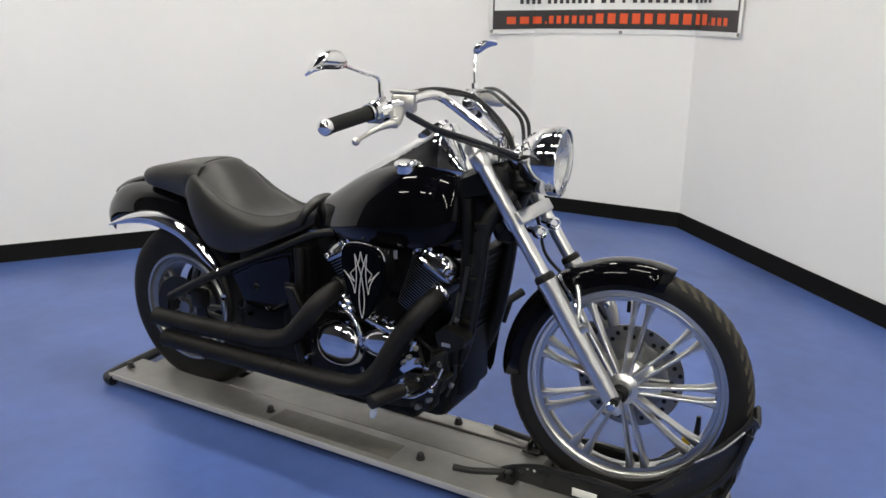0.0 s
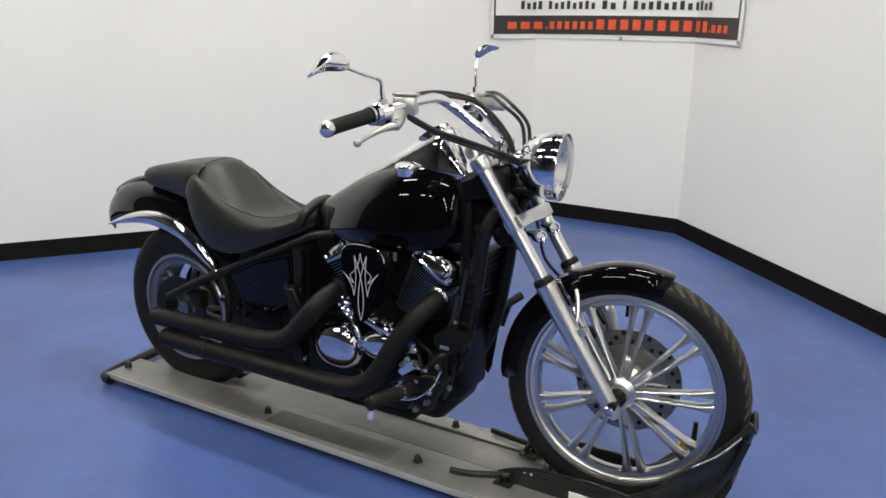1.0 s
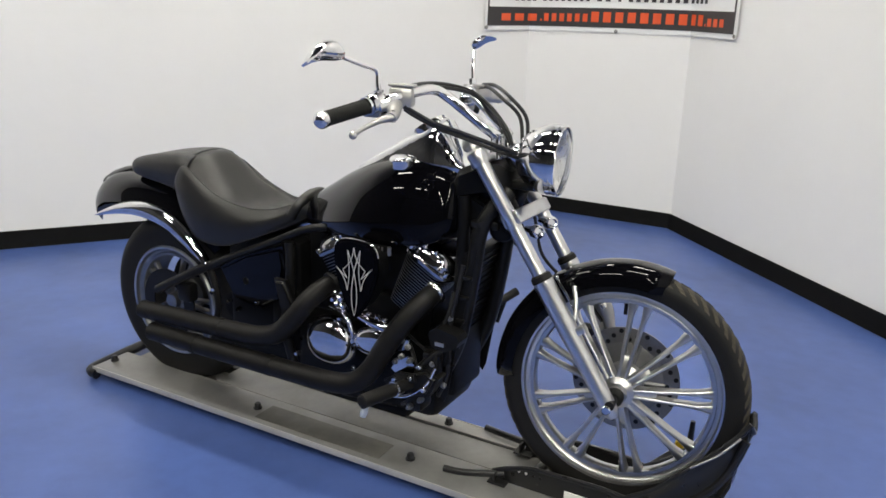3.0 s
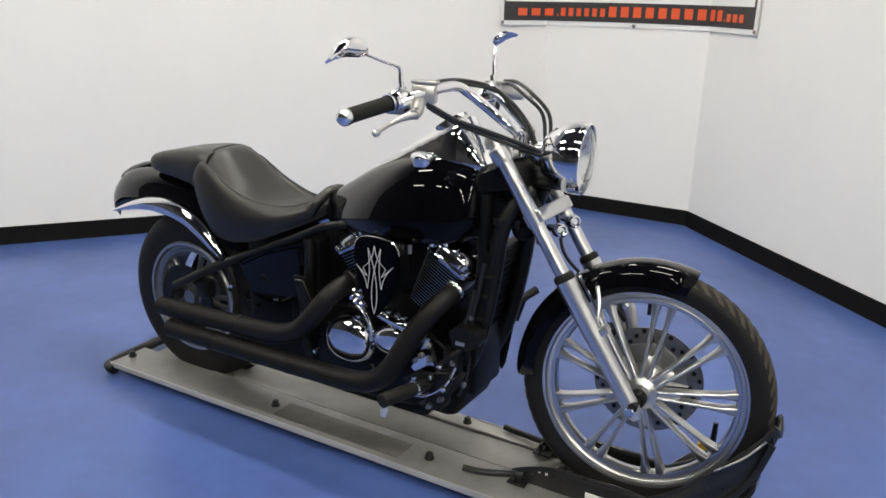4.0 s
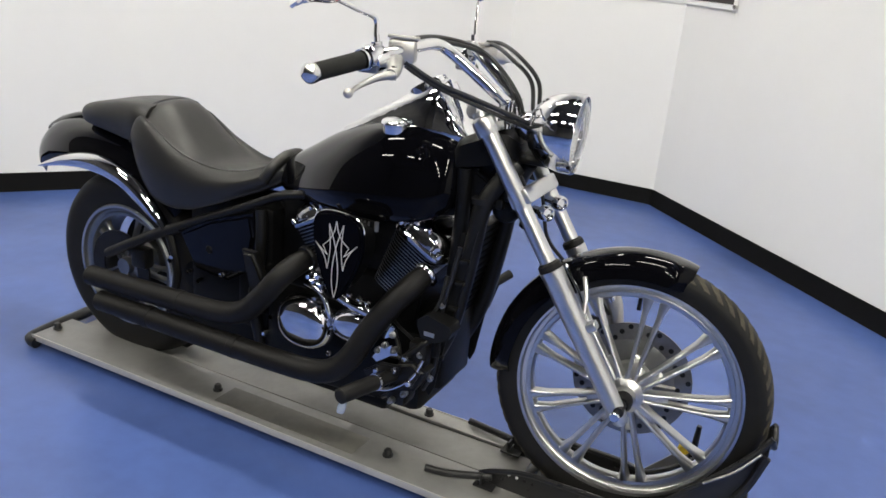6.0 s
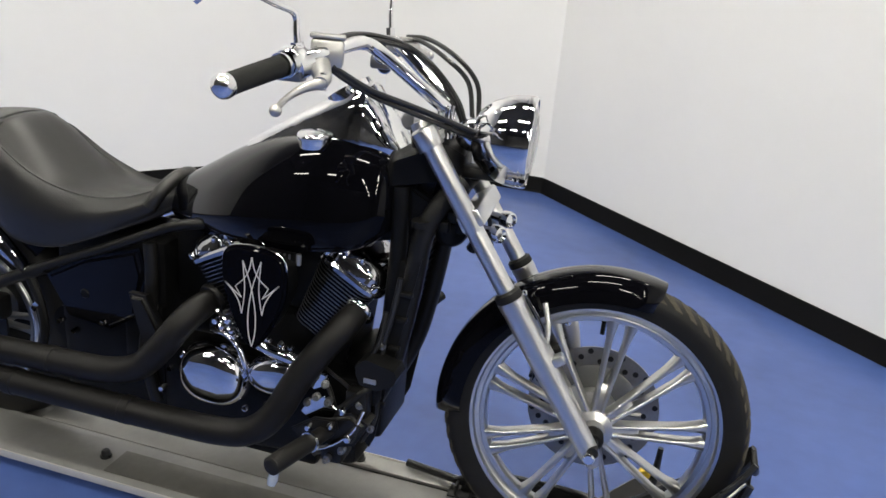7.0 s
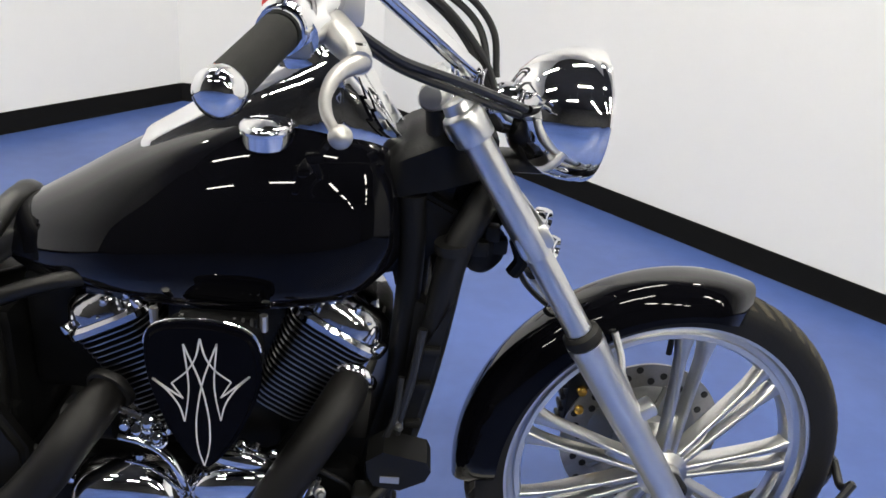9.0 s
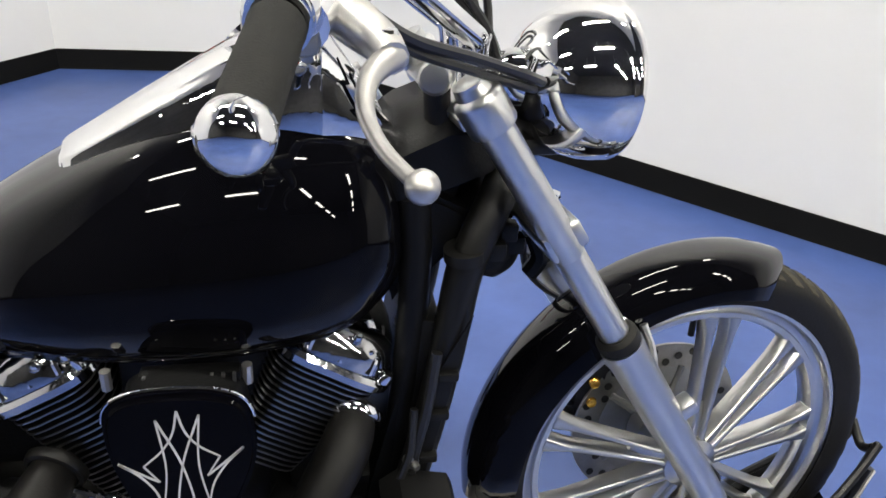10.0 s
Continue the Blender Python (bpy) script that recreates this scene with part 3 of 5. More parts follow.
# -- fork --
FY = 0.131
for s in (-1, 1):
    y = s * FY
    upper = lathe([(0.0, 0.31), (0.0190, 0.31), (0.0190, 0.755), (0.0, 0.755)], fork_point(0, y), FORK_DIR, 32)
    ft = part("fork_tube", steer(upper), M_FORK, bike, "satin silver fork tube")
    part("fork_cover", steer(lathe([(0.0195, 0.512), (0.0204, 0.515), (0.0204, 0.700), (0.0205, 0.703), (0.0, 0.703)], fork_point(0, y), FORK_DIR, 32)), M_FORK, ft)
    part("clamp_ring", steer(lathe([(0.0, 0.700), (0.0264, 0.698), (0.0274, 0.700), (0.0274, 0.734), (0.0264, 0.738), (0.021, 0.742), (0.019, 0.752), (0.012, 0.756), (0.0, 0.756)], fork_point(0, y), FORK_DIR, 32)), M_FORK, ft)
    leg = lathe([(0.0, -0.045), (0.012, -0.045), (0.019, -0.035), (0.0225, -0.01), (0.0235, 0.04), (0.0245, 0.15), (0.0265, 0.20), (0.0275, 0.336), (0.0285, 0.341), (0.0285, 0.354), (0.0, 0.354)], fork_point(0, y), FORK_DIR, 32)
    lg = part("fork_leg", steer(leg), M_FORK, bike, "satin silver lower fork leg")
    part("dust_seal", steer(lathe([(0.0, 0.355), (0.0275, 0.355), (0.0285, 0.359), (0.0275, 0.370), (0.022, 0.375), (0.0, 0.375)], fork_point(0, y), FORK_DIR, 28)), M_RUBBER, lg, "black rubber dust seal")
    part("fender_mount", steer(box((-0.012, -0.016, 0.188), (0.046, 0.014, 0.210), 0.005, Matrix.Translation(fork_point(0, y)) @ Matrix.Rotation(-RAKE, 4, "Y"))), M_FORK, lg)
    part("axle_bolt", steer(lathe([(0.0, 0.035), (0.010, 0.035), (0.013, 0.032), (0.013, 0.02), (0.0, 0.02)], fork_point(-0.012, y), (0, s, 0), 12)), M_CHROME, lg)
# axle
part("front_axle", steer(tube([AXLE + Vector((0, -0.155, 0)), AXLE + Vector((0, 0.155, 0))], 0.0125, 16, 1)), M_SATIN, bike)
# lower triple clamp
T = Matrix.Translation(fork_point(0.535, 0)) @ Matrix.Rotation(-RAKE, 4, "Y")
part("lower_triple_clamp", steer(box((-0.022, -0.145, -0.019), (0.028, 0.145, 0.019), 0.006, T)), M_FORK, bike)
part("upper_triple_clamp", steer(box((-0.030, -0.118, 0.702), (0.018, 0.118, 0.722), 0.006, Matrix.Translation(fork_point(0, 0)) @ Matrix.Rotation(-RAKE, 4, "Y"))), M_FORK, bike)
for p in ((1.394, -0.049, 0.806), (1.395, 0.045, 0.811)):
    part("clamp_bolt_cap", lathe([(0.0, 0.005), (0.010, 0.004), (0.0135, 0.009), (0.0175, 0.008), (0.0195, 0.0), (0.0185, -0.014), (0.011, -0.018), (0.009, -0.05), (0.0, -0.05)], p, (0.86, -0.5, 0.05), 24), M_CHROME, bike, "small round chrome cap")


# -- front fender --
def fender_sheet(c, r0, a0, a1, half, drop, edge, n=28, k=12, taper=0.0):
    rings = []
    for i in range(n + 1):
        a = a0 + (a1 - a0) * i / n
        f = i / n
        ends = min(1.0, (min(f, 1 - f) / 0.06)) ** 0.5 if edge else 1.0
        ring = []
        for j in range(k + 1):
            t = -1 + 2 * j / k
            y = half * (1 - taper * abs(f - 0.5)) * math.sin(t * math.pi / 2) * (0.55 + 0.45 * ends)
            r = r0 - drop * (1 - math.cos(t * math.pi / 2)) ** 1.3
            ring.append((c[0] + r * math.sin(a), c[1] + y, c[2] + r * math.cos(a)))
        rings.append(ring)
    return loft(rings, closed=False, cap=False)


part("front_fender", steer(solid(fender_sheet(AXLE, 0.357, radians(-95), radians(17.5), 0.062, 0.062, True), 0.003)), M_PAINT, bike, "gloss black front fender")
for s in (-1, 1):
    part("fender_bracket", steer(tube([fork_point(0.20, s * 0.105), fork_point(0.26, s * 0.085) + Vector((0.03, 0, 0.02)), fork_point(0.31, s * 0.068) + Vector((0.045, 0, 0.02))], 0.006, 8, 4)), M_FORK, bike)
# front brake caliper on the left
cal = part("brake_caliper", box((1.488, 0.062, 0.385), (1.546, 0.112, 0.520), 0.014), M_SATIN, bike, "black brake caliper with gold pins")
for z in (0.405, 0.43, 0.455, 0.48):
    part("caliper_rib", box((1.481, 0.070, z), (1.490, 0.104, z + 0.010), 0.002), M_SATIN, cal)
part("brake_caliper_bracket", steer(tube([AXLE + Vector((-0.115, 0.098, 0.215)), AXLE + Vector((-0.085, 0.098, 0.190)), AXLE + Vector((-0.065, 0.095, 0.14)), AXLE + Vector((-0.060, 0.09, 0.09)), AXLE + Vector((-0.085, 0.088, 0.05))], [0.012, 0.021, 0.016, 0.014, 0.016], 12, 5)), M_CAST, bike, "cast silver caliper bracket")
for dz in (0.195, 0.06):
    part("bracket_bolt", steer(lathe([(0.0, 0.012), (0.007, 0.011), (0.009, 0.007), (0.009, -0.02), (0.0, -0.02)], AXLE + Vector((-0.085, 0.076, dz)), (0, -1, 0), 10)), M_CHROME, bike)


# -- headlight --
HL = Vector((1.420, -0.014, 0.993))
HD = Vector((1, 0.0, -0.03)).normalized()
shell = part("headlight", steer(lathe([(0.0, -0.118), (0.028, -0.115), (0.055, -0.102), (0.075, -0.080), (0.088, -0.053), (0.0940, -0.030), (0.0960, -0.012), (0.0945, 0.0), (0.090, 0.0), (0.082, -0.040), (0.055, -0.095), (0.0, -0.115)], HL, HD, 48)), M_CHROME, bike, "round chrome headlight")
part("trim_ring", steer(lathe([(0.0940, -0.010), (0.0955, -0.004), (0.0958, 0.005), (0.0940, 0.010), (0.0905, 0.011), (0.0905, -0.004)], HL, HD, 48, closed=True)), M_CHROME, shell)
part("reflector", steer(lathe([(0.0, -0.080), (0.03, -0.070), (0.06, -0.044), (0.080, -0.018), (0.0895, -0.004)], HL, HD, 40)), M_REFL, shell)
part("bulb_cover", steer(lathe([(0.0, -0.01), (0.012, -0.014), (0.017, -0.024), (0.017, -0.07)], HL, HD, 20)), M_CHROME, shell)
lens = part("lens", steer(lathe([(0.0, 0.023), (0.03, 0.0215), (0.06, 0.017), (0.0895, 0.006), (0.0895, 0.002), (0.06, 0.013), (0.0, 0.019)], HL, HD, 40)), M_LENS, shell, "clear glass lens")
lens.visible_shadow = False
part("headlight_bracket", steer(box((1.29, -0.035, 0.905), (1.38, 0.035, 0.930), 0.01)), M_SATIN, bike)
part("headlight_back", steer(lathe([(0.0, -0.150), (0.018, -0.147), (0.030, -0.135), (0.036, -0.120), (0.038, -0.095)], HL, HD, 32)), M_CHROME, shell)

# -- handlebar, steered with the fork --
BAR = [(1.247, 0.0, 1.048), (1.247, -0.045, 1.049), (1.232, -0.062, 1.060), (1.165, -0.085, 1.110), (1.115, -0.105, 1.147), (1.096, -0.125, 1.158), (1.085, -0.17, 1.158), (1.056, -0.265, 1.139), (1.012, -0.345, 1.114), (0.977, -0.490, 1.084)]
RB = 0.0138
part("handlebar", steer(tube([(x, -y, z) for x, y, z in BAR[::-1]][:-1] + BAR, RB, 14, 6)), M_CHROME, bike, "wide pulled-back chrome handlebar")
for y in (-0.036, 0.036):
    part("riser", steer(tube([(1.250, y, 0.985), (1.248, y, 1.03), (1.247, y, 1.052)], [0.020, 0.018, 0.021], 16, 4)), M_CHROME, bike)
for s in (-1, 1):
    G0, G1 = Vector((1.009, s * 0.350, 1.113)), Vector((0.975, s * 0.495, 1.083))
    dg = (G1 - G0).normalized()
    gr = part("grip", steer(lathe([(0.0, 0.0), (0.0185, 0.0), (0.0198, 0.004), (0.0190, 0.012), (0.0184, 0.12), (0.0190, 0.139), (0.0, 0.139)], G0, dg, 24)), M_GRIP, bike, "black foam handlebar grip")
    part("bar_end", steer(lathe([(0.0, 0.1395), (0.0190, 0.1395), (0.0205, 0.142), (0.0208, 0.150), (0.0195, 0.156), (0.0155, 0.161), (0.009, 0.164), (0.0, 0.165)], G0, dg, 24)), M_CHROME, gr, "polished chrome bar end")
    part("grip_collar", steer(lathe([(0.0, -0.013), (0.0205, -0.013), (0.0225, -0.010), (0.0225, -0.002), (0.0, -0.002)], G0, dg, 24)), M_CHROME, gr)
    B = basis(dg)
    part("switch_housing", steer(tube([G0 - dg * 0.016, G0 - dg * 0.03, G0 - dg * 0.06, G0 - dg * 0.068], [0.024, 0.028, 0.0265, 0.020], 18, 3)), M_CHROME, bike, "chrome switch housing")
    part("throttle_box" if s < 0 else "switch_box", steer(box((-0.03, -0.02, -0.034), (0.022, 0.018, 0.0), 0.007, Matrix.Translation(G0 - dg * 0.042))), M_DALLOY, bike)
    # reservoir or perch, clamp and lever: placed as they stand on the turned bar
    def on_bar(x, y, z):
        p = STEERED.inverted() @ Vector((x, y, z))
        return p if s < 0 else Vector((p.x + 0.03, -p.y, p.z + 0.02 + 0.20 * max(0.0, -p.y - 0.27)))
    mc = on_bar(1.078, -0.238, 1.150)
    part("fluid_reservoir" if s < 0 else "clutch_perch", steer(box((-0.030, -0.036, -0.020), (0.030, 0.036, 0.030 if s < 0 else 0.010), 0.008, Matrix.Translation(mc) @ Matrix.Rotation(s * -0.3, 4, "Z"))), M_CAST, bike, "cast silver reservoir" if s < 0 else "cast silver clutch perch")
    part("reservoir_cap" if s < 0 else "perch_cap", steer(box((-0.032, -0.038, 0.0), (0.032, 0.038, 0.008), 0.003, Matrix.Translation(mc + Vector((0, 0, 0.0305 if s < 0 else 0.0105))) @ Matrix.Rotation(s * -0.3, 4, "Z"))), M_CAST, bike)
    part("lever_perch", steer(tube([on_bar(1.082, -0.272, 1.138), on_bar(1.098, -0.305, 1.130), on_bar(1.115, -0.335, 1.122), on_bar(1.121, -0.357, 1.117)], [0.017, 0.018, 0.015, 0.0125], 12, 4)), M_CAST, bike)
    part("bar_clamp", steer(tube([on_bar(1.070, -0.300, 1.140), on_bar(1.060, -0.330, 1.133)], 0.0215, 16, 1)), M_CHROME, bike)
    tip = on_bar(1.120, -0.512, 1.093)
    lev = tube([on_bar(1.123, -0.350, 1.118), on_bar(1.104, -0.380, 1.111), on_bar(1.098, -0.42, 1.102), on_bar(1.103, -0.46, 1.096), on_bar(1.113, -0.493, 1.093), tip], [0.0105, 0.0078, 0.0060, 0.0052, 0.0048, 0.0048], 10, 5)
    lever = part("brake_lever" if s < 0 else "clutch_lever", steer(lev), M_CAST, bike, "cast silver ball-end lever")
    b = bmesh.new()
    bmesh.ops.create_uvsphere(b, u_segments=16, v_segments=10, radius=0.0098, matrix=Matrix.Translation(tip))
    part("ball_end", steer(b), M_CAST, lever)
    part("pivot_screw", steer(lathe([(0.0, 0.016), (0.006, 0.015), (0.0065, 0.010), (0.0065, -0.014), (0.0, -0.014)], on_bar(1.120, -0.345, 1.119), (0, 0, 1), 10)), M_CHROME, lever)
part("kill_switch", steer(box((-0.004, -0.005, -0.004), (0.004, 0.005, 0.004), 0.002, Matrix.Translation(STEERED.inverted() @ Vector((1.025, -0.305, 1.155))))), M_RED, bike, "red kill switch")


# -- mirrors (placed in the world as they stand) --
def mirror(s, base, bend, head, out, label):
    st = part("mirror_stem", tube([base, Vector(base).lerp(Vector(bend), 0.5), bend, Vector(bend).lerp(Vector(head), 0.4), head], [0.0075, 0.0065, 0.006, 0.0055, 0.005], 10, 4), M_CHROME, bike)
    part("stem_nut", lathe([(0.0, -0.006), (0.011, -0.006), (0.012, 0.0), (0.012, 0.016), (0.0, 0.018)], base, Vector(bend) - Vector(base), 6), M_CHROME, st)
    h, o = Vector(head), Vector(out)
    L = o.length
    ux = o.normalized()
    back = Vector((0.90, -0.25 * -s, 0.60 if s < 0 else 1.0))                 # shell's convex side faces forward
    back = (back - ux * back.dot(ux)).normalized()
    up = back.cross(ux) * (1 if back.cross(ux).z > 0 else -1)
    outline = [(-0.06, 0.06), (0.0, 0.22), (0.16, 0.27), (0.40, 0.25), (0.66, 0.12), (1.0, -0.24), (0.96, -0.27), (0.74, -0.17), (0.48, -0.11), (0.20, -0.10), (-0.02, -0.06)]
    c0 = (0.42, 0.08)
    rings = []
    for f, dep in ((1.0, 0.0), (1.0, 0.006), (0.9, 0.016), (0.62, 0.026), (0.28, 0.031)):
        rings.append([h + ux * L * (c0[0] + (x - c0[0]) * f) + up * L * (c0[1] + (z - c0[1]) * f) + back * dep for x, z in outline])
    sh = part("mirror", loft(rings), M_CHROME, bike, label)
    part("mirror_glass", loft([[h + ux * L * (c0[0] + (x - c0[0]) * 0.94) + up * L * (c0[1] + (z - c0[1]) * 0.94) - back * e for x, z in outline] for e in (0.0005, 0.0025)]), M_MIRROR, sh)


mirror(-1, (1.050, -0.300, 1.158), (1.043, -0.304, 1.222), (1.017, -0.413, 1.257), (-0.030, -0.126, 0.010), "chrome teardrop mirror")
mirror(1, (0.995, 0.318, 1.150), (0.990, 0.322, 1.20), (0.984, 0.340, 1.258), (0.034, 0.058, 0.042), "chrome teardrop mirror")

# -- cables --
CABLES = [
    ([(1.07, -0.30, 1.155), (1.085, -0.22, 1.180), (1.10, -0.10, 1.182), (1.147, 0.0, 1.160), (1.212, 0.0, 1.122), (1.269, 0.0, 1.059), (1.295, -0.01, 1.0)], 0.0055),
    ([(1.07, -0.29, 1.150), (1.095, -0.20, 1.172), (1.11, -0.09, 1.172), (1.16, 0.01, 1.148), (1.225, 0.01, 1.10), (1.275, 0.0, 1.03), (1.285, 0.0, 0.99)], 0.0055),
    ([(1.10, -0.265, 1.135), (1.115, -0.25, 1.123), (1.158, -0.21, 1.092), (1.220, -0.16, 1.065), (1.290, -0.10, 1.032), (1.325, -0.06, 1.012)], 0.0062),
    ([(1.10, -0.262, 1.128), (1.118, -0.245, 1.112), (1.160, -0.20, 1.080), (1.222, -0.15, 1.050), (1.288, -0.10, 1.020), (1.32, -0.05, 1.0)], 0.0052),
    ([(1.06, 0.26, 1.155), (1.13, 0.20, 1.160), (1.226, 0.10, 1.140), (1.282, 0.09, 1.090), (1.296, 0.08, 1.02)], 0.0055),
    ([(1.06, 0.26, 1.148), (1.12, 0.18, 1.155), (1.20, 0.10, 1.136), (1.262, 0.09, 1.090), (1.285, 0.07, 1.015)], 0.0055),
]
for pts, r in CABLES:
    part("cable", tube(pts, r, 8, 8), M_CABLE, bike, "black control cable")


# -- tank --
def half_ring(w, zt, zb, shape):
    """A closed ring in y, z from half-shape points (fraction of w, fraction of height from the top)."""
    h = zt - zb
    pts = spline([(y * w, zt - t * h) for y, t in shape], 4)
    left = [(-y, z) for y, z in pts]
    right = [(y, z) for y, z in pts[1:-1]]
    return left + right[::-1]


TANK_SHAPE = [(0.0, 0.0), (0.34, 0.030), (0.61, 0.135), (0.82, 0.33), (0.94, 0.54), (1.0, 0.74), (0.985, 0.86), (0.93, 0.955), (0.80, 1.0), (0.0, 1.0)]
TANK = [  # x, half width, top, bottom
    (0.572, 0.018, 0.762, 0.738), (0.586, 0.036, 0.777, 0.728), (0.63, 0.066, 0.808, 0.714), (0.70, 0.102, 0.851, 0.706), (0.78, 0.133, 0.900, 0.707), (0.87, 0.156, 0.945, 0.713),
    (0.96, 0.166, 0.973, 0.719), (1.04, 0.163, 0.980, 0.728), (1.11, 0.146, 0.968, 0.742), (1.155, 0.118, 0.945, 0.772), (1.175, 0.085, 0.920, 0.795), (1.181, 0.05, 0.895, 0.835)]
rings = []
for x, w, zt, zb in spline(TANK, 5):
    rings.append([(x, y, z) for y, z in half_ring(w, zt, zb, TANK_SHAPE)])
part("fuel_tank", loft(rings), M_PAINT, bike, "gloss black teardrop fuel tank")


# chrome dash along the top of the tank, with the round meter
DASH = [  # x, half width at the foot, half width of the top, height of the top, height of the foot
    (0.800, 0.030, 0.024, 0.916, 0.900), (0.808, 0.050, 0.040, 0.924, 0.903), (0.83, 0.058, 0.045, 0.938, 0.911), (0.88, 0.063, 0.044, 0.970, 0.932), (0.93, 0.067, 0.043, 1.001, 0.949), (0.98, 0.072, 0.044, 1.031, 0.957), (1.025, 0.077, 0.044, 1.056, 0.961),
    (1.06, 0.078, 0.044, 1.073, 0.963), (1.082, 0.077, 0.044, 1.074, 0.960), (1.088, 0.076, 0.044, 1.068, 0.960), (1.13, 0.063, 0.042, 1.010, 0.955), (1.160, 0.051, 0.042, 0.964, 0.948), (1.168, 0.047, 0.040, 0.952, 0.942), (1.172, 0.04, 0.034, 0.940, 0.93)]
rings = []
for x, w, wt, zt, zb in spline(DASH, 4):
    h = zt - zb
    bulge = 0.04 * h
    half = spline([(-w, zb - 0.02), (-w, zb), (-(0.80 * w + 0.20 * wt) - bulge * 0.5, zb + 0.30 * h), (-(0.42 * w + 0.58 * wt) - bulge * 0.6, zb + 0.66 * h), (-wt * 1.03, zt - 0.20 * wt - 0.05 * h), (-wt * 0.90, zt - 0.17 * wt), (-wt * 0.45, zt - 0.05 * wt)], 3)
    half = [(float(y), float(z)) for y, z in half]
    rings.append([(x, y, z) for y, z in half] + [(x, 0, zt + 0.003)] + [(x, -y, z) for y, z in half[::-1]])
dash = part("dash_console", loft(rings), M_WCHROME, bike, "chrome console on the tank")


def dash_side(x, f, s, lift=0.0005):
    """A point of the console's flank: f runs from its foot (0) to its shoulder (1)."""
    w, wt, zt, zb = [float(np.interp(x, [d[0] for d in DASH], [d[k] for d in DASH])) for k in (1, 2, 3, 4)]
    h = zt - zb
    pts = spline([(-w, zb), (-(0.80 * w + 0.20 * wt) - 0.02 * h, zb + 0.30 * h), (-(0.42 * w + 0.58 * wt) - 0.024 * h, zb + 0.66 * h), (-wt * 1.03, zt - 0.20 * wt - 0.05 * h)], 8)
    k = min(max(f, 0.0), 1.0) * (len(pts) - 1)
    i = min(int(k), len(pts) - 2)
    y, z = pts[i] + (pts[i + 1] - pts[i]) * (k - i)
    return Vector((x, -s * (y - lift), z + lift * 0.4))


for s in (-1, 1):
    for zig in ([(1.100, 0.88), (1.112, 0.62), (1.104, 0.60), (1.122, 0.36), (1.114, 0.34), (1.136, 0.08)],
                [(1.113, 0.84), (1.126, 0.56), (1.119, 0.53), (1.137, 0.28), (1.131, 0.26), (1.146, 0.10)]):
        line = []
        for (xa, fa), (xb, fb) in zip(zig, zig[1:]):
            line += [dash_side(xa + (xb - xa) * q / 5, fa + (fb - fa) * q / 5, -s) for q in range(5)]
        line.append(dash_side(*zig[-1], -s))
        part("console_pinstripe", tube(line, [0.0011 + 0.0008 * math.sin(math.pi * i / (len(line) - 1)) for i in range(len(line))], 6, 1), M_PAINT2, dash, "black zigzag pinstripe")
mcen = Vector((1.03, 0, 1.045))
mdir = Vector((-0.55, 0, 0.83))
part("meter_bezel", lathe([(0.0, 0.010), (0.040, 0.010), (0.044, 0.018), (0.050, 0.016), (0.052, 0.004), (0.050, -0.02), (0.0, -0.02)], mcen, mdir, 36), M_CHROME, dash)
part("meter_face", lathe([(0.0, 0.0125), (0.039, 0.0125), (0.039, 0.0105)], mcen, mdir, 32), M_PLAST, dash, "dark meter face")
part("fuel_cap", lathe([(0.0, 0.0095), (0.016, 0.0092), (0.020, 0.0078), (0.030, 0.0066), (0.0345, 0.0042), (0.0365, 0.000), (0.0365, -0.004), (0.033, -0.006), (0.033, -0.025), (0.0, -0.025)], (0.985, -0.084, 0.966), (-0.04, -0.13, 1.0), 36), M_CHROME, bike, "round chrome fuel cap")

# -- seats --
SEAT_SHAPE = [(0.0, 0.0), (0.30, 0.0), (0.60, 0.0), (0.82, 0.06), (0.96, 0.25), (1.0, 0.5), (0.97, 0.75), (0.90, 0.96), (0.5, 1.0), (0.0, 1.0)]
SEAT = [  # x, half width, height at the middle, height of the rim, underside
    (0.105, 0.120, 0.835, 0.815, 0.765), (0.125, 0.136, 0.872, 0.846, 0.735), (0.155, 0.148, 0.889, 0.852, 0.690), (0.19, 0.156, 0.888, 0.840, 0.650), (0.23, 0.161, 0.862, 0.815, 0.622), (0.29, 0.162, 0.800, 0.780, 0.610),
    (0.36, 0.154, 0.745, 0.755, 0.615), (0.43, 0.136, 0.728, 0.742, 0.638), (0.50, 0.112, 0.738, 0.746, 0.668), (0.56, 0.090, 0.762, 0.764, 0.695), (0.60, 0.072, 0.785, 0.783, 0.718), (0.622, 0.05, 0.785, 0.783, 0.735)]
rings = []
for x, w, zc, zr, zb in spline(SEAT, 5):
    half = spline([(0.0, zc), (0.35 * w, zc + 0.10 * (zr - zc)), (0.60 * w, zc + 0.45 * (zr - zc) - 0.004), (0.74 * w, zr - 0.006), (0.80 * w, zr + 0.001), (0.90 * w, zr - 0.014), (0.985 * w, zr - 0.36 * (zr - zb)), (1.0 * w, zr - 0.62 * (zr - zb)), (0.95 * w, zb + 0.012), (0.86 * w, zb), (0.0, zb)], 4)
    rings.append([(x, -y, z) for y, z in half] + [(x, y, z) for y, z in half[1:-1][::-1]])
seat = part("rider_seat", loft(rings), M_LEATHER, bike, "scooped black vinyl rider seat")
PAD = [(-0.158, 0.045, 0.813, 0.802), (-0.150, 0.075, 0.830, 0.793), (-0.125, 0.093, 0.845, 0.786), (-0.08, 0.103, 0.857, 0.780), (-0.01, 0.110, 0.871, 0.773), (0.06, 0.118, 0.881, 0.765), (0.12, 0.125, 0.885, 0.760), (0.165, 0.120, 0.880, 0.768)]
rings = []
